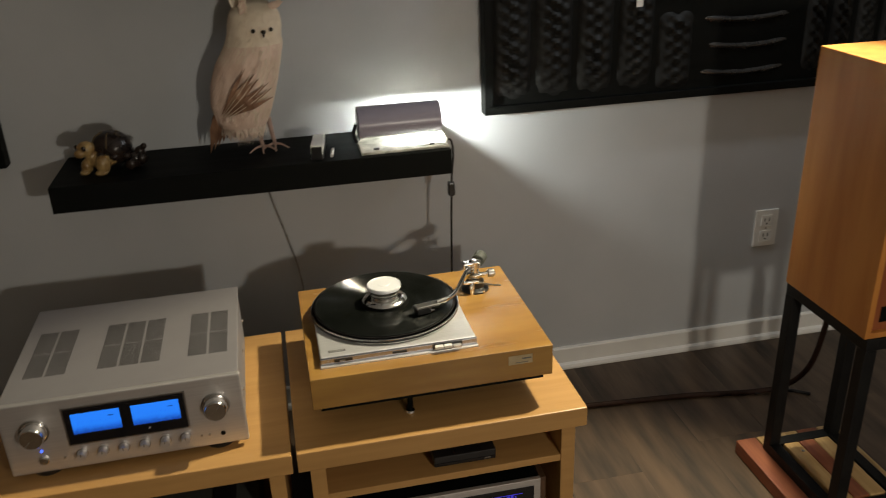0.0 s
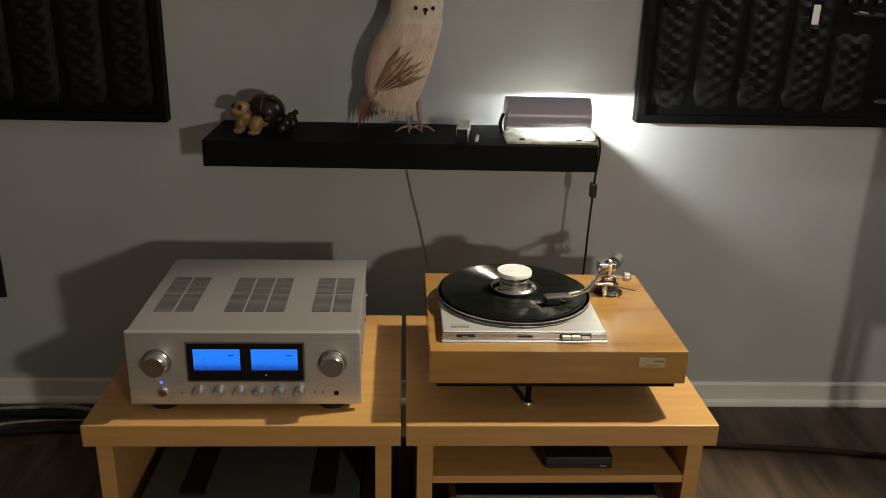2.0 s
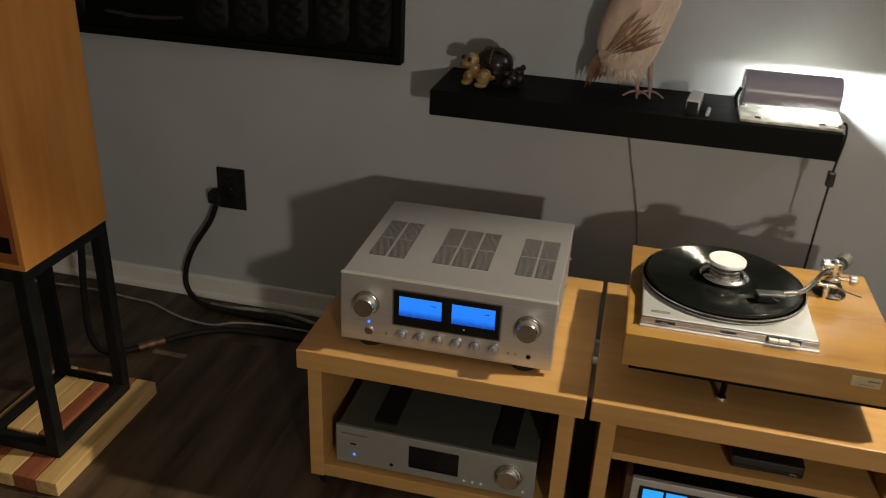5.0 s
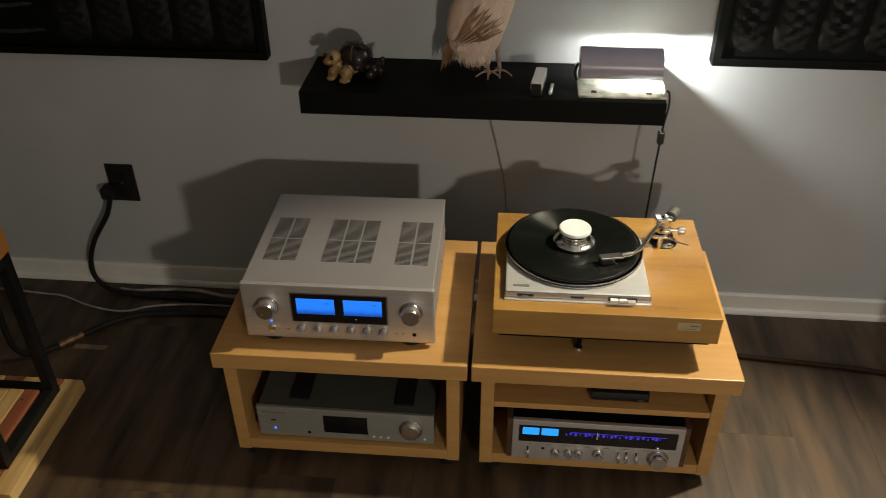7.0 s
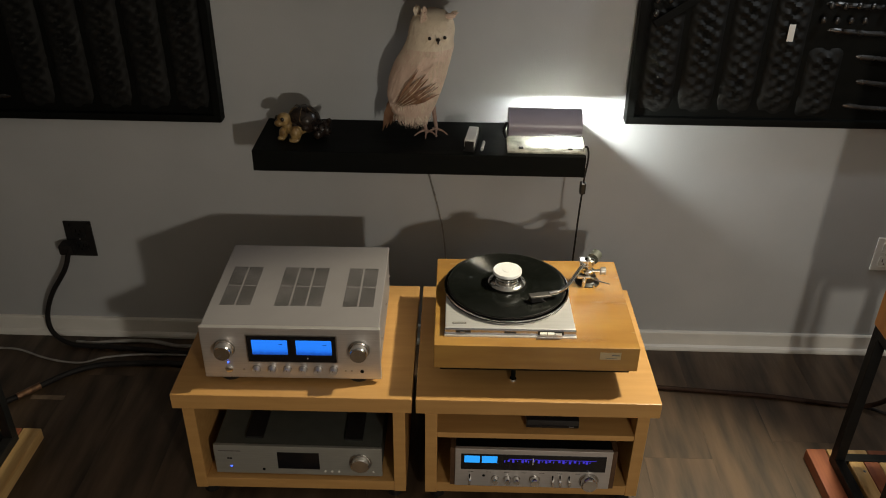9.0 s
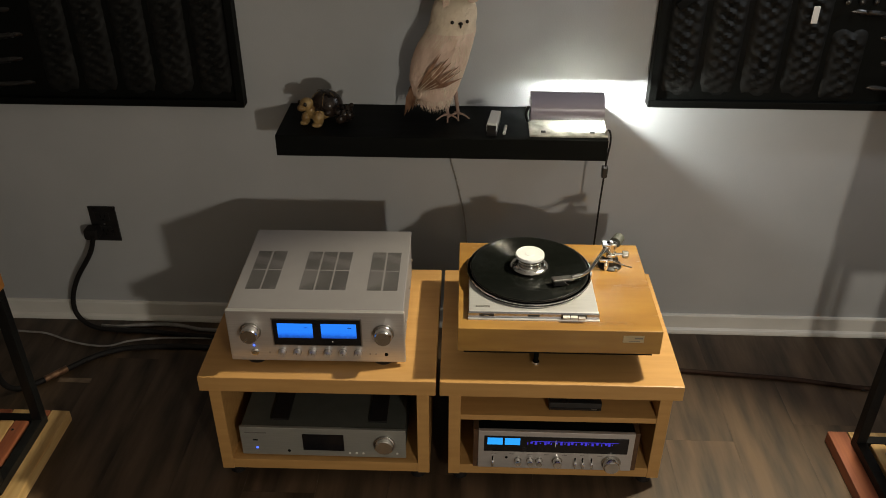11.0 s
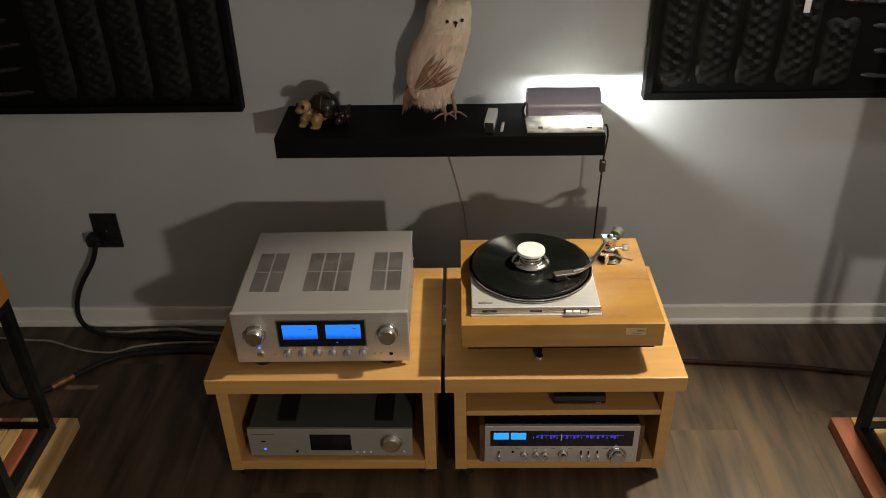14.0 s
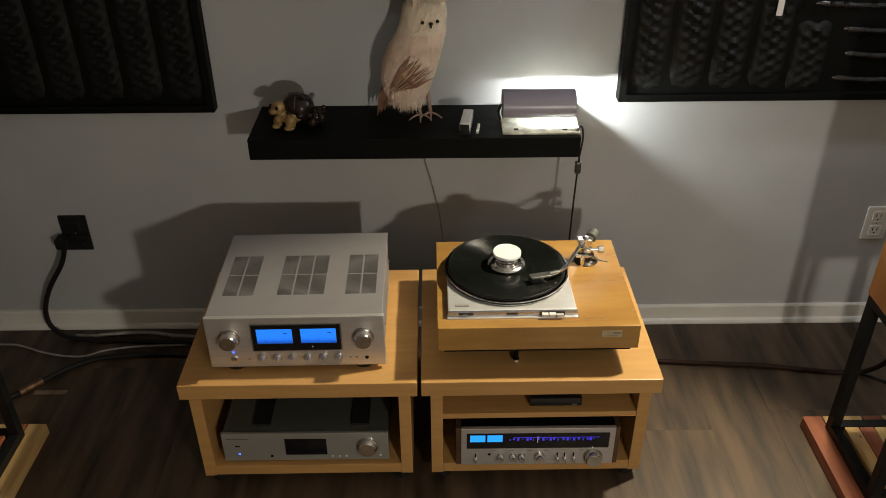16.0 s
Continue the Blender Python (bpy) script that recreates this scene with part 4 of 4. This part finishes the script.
# ---- acoustic panels ----
def foam_strip(parent, x0, z0, x1, z1, y, amp=0.014, tilt=1.0, lean=0.0, material=FOAM, name="foam_strip"):
    """A soft padded ridge with diagonal dimples over its length."""
    bm = bmesh.new()
    nx, nz = 18, max(10, int((z1 - z0) / 0.006))
    grid = []
    for j in range(nz + 1):
        row = []
        for i in range(nx + 1):
            u, v = i / nx, j / nz
            x, z = x0 + (x1 - x0) * u + lean * v, z0 + (z1 - z0) * v
            h = amp * (1 - abs(2 * u - 1) ** 5)
            h += 0.0066 * math.sin(2 * math.pi * (z / 0.031 - tilt * u * 2.0)) * math.sin(math.pi * u) ** 1.3 * (0.75 + 0.5 * noise.noise((x * 9, z * 9, x0)))
            h += 0.0026 * math.sin(2 * math.pi * (z / 0.031 + tilt * u * 2.0) + 1.0) * math.sin(math.pi * u) ** 1.3
            h += 0.002 * noise.noise((x * 40, z * 40, x0 * 7))
            h *= min(1, 8 * v + 0.1, 8 * (1 - v) + 0.1)
            row.append(bm.verts.new((x, y - max(h, 0.0005), z)))
        grid.append(row)
    for a, c in zip(grid, grid[1:]):
        for k in range(nx):
            bm.faces.new((a[k], a[k + 1], c[k + 1], c[k]))
    rim = [*grid[0], *[r[-1] for r in grid[1:]], *grid[-1][-2::-1], *[r[0] for r in grid[-2:0:-1]]]
    back = [bm.verts.new((v.co.x, y + 0.004, v.co.z)) for v in rim]
    m = len(rim)
    for k in range(m):
        bm.faces.new((rim[k], back[k], back[(k + 1) % m], rim[(k + 1) % m]))
    return part(name, bm, material, parent, smooth=True)


def acoustic_panel(x0, x1, z0, z1, label, flip):
    p = thing("acoustic_panel", label, "acoustic panel", x0, 0, z0, group="acoustic wall panels")
    w, h = x1 - x0, z1 - z0
    part("backing", box(0.004, -0.024, 0.004, w - 0.004, -0.001, h - 0.004), BLACK, p, "black backing board")
    fr = 0.020
    for a in ((0, -0.040, 0, w, -0.0015, fr), (0, -0.040, h - fr, w, -0.0015, h), (0, -0.040, fr, fr, -0.0015, h - fr), (w - fr, -0.040, fr, w, -0.0015, h - fr)):
        part("frame_bar", box(*a, 0.002), BLACK, p, "thin black frame bar")
    s = -1 if flip else 1
    X = lambda u: (w - u) if flip else u
    def strip(u0, u1, v0, v1, **k):
        a, c = sorted((X(u0), X(u1)))
        return foam_strip(p, a, v0, c, v1, -0.020, tilt=-s, **k)
    for k in range(5):
        u = 0.026 + k * 0.104
        strip(u - 0.002, u + 0.094, 0.022, h - 0.022 if k < 4 or flip else 0.215)
    for k in range(5):
        u = 0.84 + k * 0.072
        strip(u, u + 0.060, 0.03, h - 0.03)
    # glossy horizontal bolsters
    u1 = 0.80
    for k in range(8):
        v = 0.060 + k * 0.066
        u0 = 0.555 if k < 3 or flip else 0.445
        a, c = sorted((X(u0 + 0.02 * (k % 2)), X(u1)))
        bm = bmesh.new()
        n = 20
        rows = []
        for i in range(n + 1):
            x = a + (c - a) * i / n
            e = min(1, 7 * i / n + 0.15, 7 * (1 - i / n) + 0.15)
            sag = -0.010 * math.sin(math.pi * i / n)
            rows.append([bm.verts.new((x, -0.020 - (0.010 * e * math.sin(math.pi * q / 8) + 0.002 * noise.noise((x * 30, q, k))), v + sag + 0.022 * (q / 8 - 0.5) * (0.6 + 0.4 * e))) for q in range(9)])
        for r1, r2 in zip(rows, rows[1:]):
            for q in range(8):
                bm.faces.new((r1[q], r2[q], r2[q + 1], r1[q + 1]))
        bmesh.ops.recalc_face_normals(bm, faces=bm.faces[:])
        part("bolster", bm, SLICK, p, "glossy black padded bar", smooth=True)
    # diagonal batten across the upper corner and a studded pad above it
    if flip:
        return p
    bm = box(-0.16, -0.003, -0.011, 0.16, 0.003, 0.011, 0.002)
    bmesh.ops.rotate(bm, cent=(0, 0, 0), matrix=Matrix.Rotation(-s * radians(35), 3, "Y"), verts=bm.verts)
    bmesh.ops.translate(bm, vec=(X(0.17), -0.046, 0.36), verts=bm.verts)
    part("batten", bm, BLACK, p, "flat black strip laid diagonally")
    for i in range(6):
        for j in range(8):
            uu, v = 0.040 + i * 0.031, 0.295 + j * 0.034
            if v < 0.385 + 0.7 * (uu - 0.17):
                continue
            part("stud", blob((X(uu), -0.040, v), (0.0085, 0.006, 0.0105), None, 0, 12, 8), SLICK, p, smooth=True)
    for i in range(9):
        for j in range(8):
            uu, v = 0.455 + i * 0.034 + 0.012 * (j % 2), 0.285 + j * 0.036
            if (i * 3 + j * 5) % 4 == 0 and i > 2:
                continue
            part("stud", blob((X(uu), -0.039, v), (0.0078, 0.006, 0.0095), None, 0, 12, 8), SLICK, p, smooth=True)
    return p


LP = acoustic_panel(-1.334, -0.1146, 0.746, 1.357, "black padded acoustic panel hung on the wall by the plain cable", True)
RP = acoustic_panel(0.9674, 2.187, 0.766, 1.377, "black padded acoustic panel with glossy bolsters and a white tag", False)
part("tag", box(0.372, -0.046, 0.232, 0.388, -0.044, 0.275, 0.0004), WHITE, RP, "small white paper tag")


# ---- loudspeakers on stands ----
def loudspeaker(x0, x1, label):
    s = thing("loudspeaker", label, "loudspeaker", (x0 + x1) / 2, -0.643, 0.474, group="pair of loudspeakers")
    w, d, h = (x1 - x0) / 2, 0.128, 0.503
    part("cabinet", box(-w, -d + 0.016, 0, w, d, h, 0.002), CHERRY, s, "orange cherry veneered cabinet")
    part("baffle", box(-w + 0.012, -d + 0.008, 0.012, w - 0.012, -d + 0.020, h - 0.012, 0.002), BAFFLE, s, "red-brown front baffle")
    for a in ((-w, -d, 0, w, -d + 0.0165, 0.012), (-w, -d, h - 0.012, w, -d + 0.0165, h), (-w, -d, 0.012, -w + 0.012, -d + 0.0165, h - 0.012), (w - 0.012, -d, 0.012, w, -d + 0.0165, h - 0.012)):
        part("front_edge", box(*a, 0.001), CHERRY, s)
    wf = part("woofer", lathe([(0.094, 0), (0.094, 0.006), (0.084, 0.007), (0.075, -0.002), (0.034, -0.028), (0.030, -0.016), (0, -0.008)], 48, "Y", (0, -d + 0.008, 0.285)), RUBBER, s, "black woofer cone", smooth=True)
    for k in range(8):
        an = math.pi * k / 4
        part("bolt", lathe([(0.004, 0), (0.004, 0.002), (0, 0.003)], 10, "Y", (0.089 * math.cos(an), -d + 0.001, 0.285 + 0.089 * math.sin(an))), DULL, wf)
    part("tweeter", lathe([(0.045, 0), (0.045, 0.004), (0.018, 0.005), (0.012, 0.010), (0, 0.013)], 32, "Y", (0, -d + 0.008, 0.435)), PLASTIC, s, "black dome tweeter", smooth=True)
    part("port_slot", box(-w + 0.03, -d + 0.006, 0.030, w - 0.03, -d + 0.012, 0.062, 0.001), BLACK, s, "dark horizontal port slot")
    return s


def speaker_stand(x0, x1, inner, label):
    s = thing("speaker_stand", label, "speaker stand", 0, 0, 0, group="pair of speaker stands")
    r = 0.026
    ya, yb = -0.775, -0.541
    zb = 0.034
    for x in (x0, x1 - r):
        for y in (ya, yb):
            part("leg", box(x, y, zb + r, x + r, y + r, 0.448, 0.002), STEEL, s, "black square steel tube leg")
        part("base_rail", box(x, ya, zb, x + r, yb + r, zb + r, 0.002), STEEL, s)
        part("top_rail", box(x, ya, 0.448, x + r, yb + r, 0.474, 0.002), STEEL, s)
    for y in (ya, yb):
        part("top_rail", box(x0 + r, y, 0.449, x1 - r, y + r, 0.4735, 0.002), STEEL, s)
        part("base_rail", box(x0 + r, y, zb + 0.0005, x1 - r, y + r, zb + r - 0.0005, 0.002), STEEL, s)
    # timber base: long planks under the frame and raised blocks between the rails
    w = 0.064
    lo, hi = (x0 - 0.04, x1 + 0.042) if inner > 0 else (x0 - 0.046, x1 + 0.04)
    cols = [PINE, CEDAR, PINE, CEDAR, PINE] if inner > 0 else [CEDAR, PINE, PINE, CEDAR, PINE]
    step = (hi - lo) / 5
    for k in range(5):
        a = hi - (k + 1) * step if inner > 0 else lo + k * step
        part("plank", box(a + 0.0015, -0.843, 0.0, a + step - 0.0015, -0.474, zb, 0.003), cols[k], s, "pine plank" if cols[k] is PINE else "red cedar plank")
    for k in range(3):
        a = x0 + 0.032 + k * (x1 - x0 - 0.064) / 3
        part("block", box(a + 0.001, ya + 0.03, zb, a + (x1 - x0 - 0.064) / 3 - 0.001, yb - 0.004, zb + 0.028, 0.003), (PINE, CEDAR, PINE)[k] if inner < 0 else (PINE, PINE, CEDAR)[k], s, "raised timber block")
    for y in (-0.70, -0.58):
        part("screw", lathe([(0.004, 0), (0.004, 0.001), (0, 0.0015)], 10, at=(x1 - 0.06 if inner > 0 else x0 + 0.06, y, zb + 0.0275)), CHROME, s, "small steel screw")


speaker_stand(-0.803, -0.622, 1, "black steel speaker stand on a pine and cedar plank base")
speaker_stand(1.511, 1.692, -1, "black steel speaker stand on a cedar and pine plank base")
loudspeaker(-0.846, -0.617, "cherry-veneered loudspeaker with red-brown front on a steel stand")
loudspeaker(1.507, 1.736, "cherry-veneered loudspeaker, orange in lamplight, on a steel stand")


# ---- outlets, plugs and cables ----
def outlet(x0, z0, w, h, material, label, white):
    o = thing("wall_outlet", label, "wall outlet", x0, 0, z0)
    part("cover_plate", box(0, -0.006, 0, w, -0.0003, h, 0.0025), material, o)
    for c in (0.29, 0.71):
        s = part("socket", box(w * 0.26, -0.0075, h * c - 0.016, w * 0.74, -0.005, h * c + 0.016, 0.003), material, o)
        for dx in (-0.0065, 0.0065):
            part("slot", box(w / 2 + dx - 0.0012, -0.0080, h * c - 0.002, w / 2 + dx + 0.0012, -0.0070, h * c + 0.008), BLACK, s)
        part("earth_hole", lathe([(0.0026, 0), (0.0026, 0.0006)], 12, "Y", (w / 2, -0.0074, h * c - 0.009)), BLACK, s)
    part("screw", lathe([(0.003, 0), (0.003, 0.001), (0, 0.0014)], 10, "Y", (w / 2, -0.006, h / 2)), DULL, o)
    return o


outlet(-0.638, 0.292, 0.082, 0.119, PLASTIC, "black wall outlet with a thick plug in it", False)
outlet(1.752, 0.306, 0.070, 0.110, WHITE, "white double wall outlet", True)
c = thing("power_cable", "thick black power cable plugged into the black wall outlet", "cable")
part("plug", box(-0.648, -0.050, 0.318, -0.606, -0.0075, 0.352, 0.008), RUBBER, c, "angled black plug")
part("cord", tube([(-0.618, -0.045, 0.335), (-0.648, -0.040, 0.264), (-0.706, -0.038, 0.177), (-0.738, -0.038, 0.104), (-0.742, -0.042, 0.048), (-0.716, -0.056, 0.020), (-0.668, -0.074, 0.010), (-0.61, -0.080, 0.0085),
                   (-0.50, -0.085, 0.0085), (-0.36, -0.10, 0.0085), (-0.24, -0.11, 0.0085), (-0.08, -0.14, 0.0085), (0.05, -0.12, 0.0085)], 0.0076, 12), RUBBER, c, smooth=True)
tagged(part("grey_cable", tube([(-0.66, -0.058, 0.006), (-0.61, -0.062, 0.006), (-0.546, -0.052, 0.006), (-0.477, -0.045, 0.006), (-0.414, -0.048, 0.006), (-0.347, -0.065, 0.006), (-0.294, -0.068, 0.006), (-0.15, -0.09, 0.006), (0.03, -0.08, 0.006)], 0.006, 10), GREYCORD, smooth=True),
       "grey cable lying on the floor along the wall", "cable")
tagged(part("white_cable", tube([(-1.30, -0.10, 0.006), (-1.05, -0.085, 0.006), (-0.886, -0.097, 0.006), (-0.821, -0.103, 0.006), (-0.738, -0.136, 0.006), (-0.669, -0.155, 0.006), (-0.598, -0.161, 0.008), (-0.54, -0.152, 0.021), (-0.469, -0.135, 0.020), (-0.395, -0.119, 0.012), (-0.293, -0.109, 0.006), (-0.1, -0.10, 0.006)], 0.0032, 10), GREYCORD, smooth=True),
       "thin pale cable curving over the floor", "cable")
s = thing("speaker_cable", "thick black speaker cable with copper-coloured splice on the floor", "cable")
part("cord", tube([(-0.735, -0.515, 0.56), (-0.735, -0.470, 0.50), (-0.755, -0.440, 0.36), (-0.785, -0.42, 0.20), (-0.800, -0.40, 0.07), (-0.780, -0.368, 0.012), (-0.718, -0.318, 0.010), (-0.685, -0.283, 0.010), (-0.639, -0.231, 0.010), (-0.586, -0.192, 0.010), (-0.527, -0.170, 0.010), (-0.443, -0.161, 0.010), (-0.341, -0.156, 0.010), (-0.20, -0.17, 0.010), (0.0, -0.18, 0.010)], 0.0085, 12), RUBBER, s, smooth=True)
part("splice", tube([(-0.722, -0.327, 0.0125), (-0.700, -0.302, 0.0125), (-0.678, -0.276, 0.0125)], 0.0102, 12), COPPER, s, "copper-coloured sleeve", smooth=True)
s = thing("speaker_cable", "black speaker cable running from table to stand across the floor", "cable")
part("cord", tube([(0.85, -0.20, 0.008), (1.00, -0.205, 0.008), (1.138, -0.210, 0.008), (1.279, -0.221, 0.008), (1.443, -0.235, 0.008), (1.554, -0.253, 0.008), (1.650, -0.268, 0.009), (1.715, -0.290, 0.030), (1.735, -0.345, 0.12), (1.725, -0.390, 0.26), (1.700, -0.430, 0.40), (1.66, -0.465, 0.53), (1.64, -0.515, 0.57)], 0.0072, 12), BROWNCORD, s, smooth=True)
part("loose_tail", tube([(1.640, -0.272, 0.006), (1.70, -0.270, 0.006), (1.737, -0.280, 0.005), (1.78, -0.31, 0.005)], 0.0042, 10), RUBBER, s, smooth=True)

# thin pale strip paints the lit streak on the floor near the splice
t = thing("floor_light_patch", "pale strip standing in for a patch of light on the floor beside the speaker cable", "tape")
part("strip", box(-0.690, -0.322, 0.0002, -0.595, -0.304, 0.0012), mat("painted_floor_light", (0.26, 0.19, 0.13), (0.14, 0.10, 0.07), 0.6, scale=40), t)

# ---- floor planks ----
PW, PL = 0.182, 1.22
plank_mesh = {}


def plank(length):
    key = round(length, 3)
    if key not in plank_mesh:
        bm = box(0.0002, 0.0002, -0.008, PW - 0.0002, length - 0.0002, 0, 0.0)
        me = bpy.data.meshes.new("floor_plank")
        bm.to_mesh(me)
        bm.free()
        me.materials.append(FLOOR)
        plank_mesh[key] = me
    return plank_mesh[key]


for i in range(33):
    x = -2.6 + i * PW
    y = 0.0 - ((i * 0.47) % 1.0) * PL
    first = True
    top = 0.0
    while top > -4.6:
        bottom = max(y if first else top - PL, -4.6)
        first = False
        if top - bottom > 0.02:
            o = new("plank", plank(top - bottom))
            o.parent = base
            o.location = (x, bottom, 0)
        top = bottom
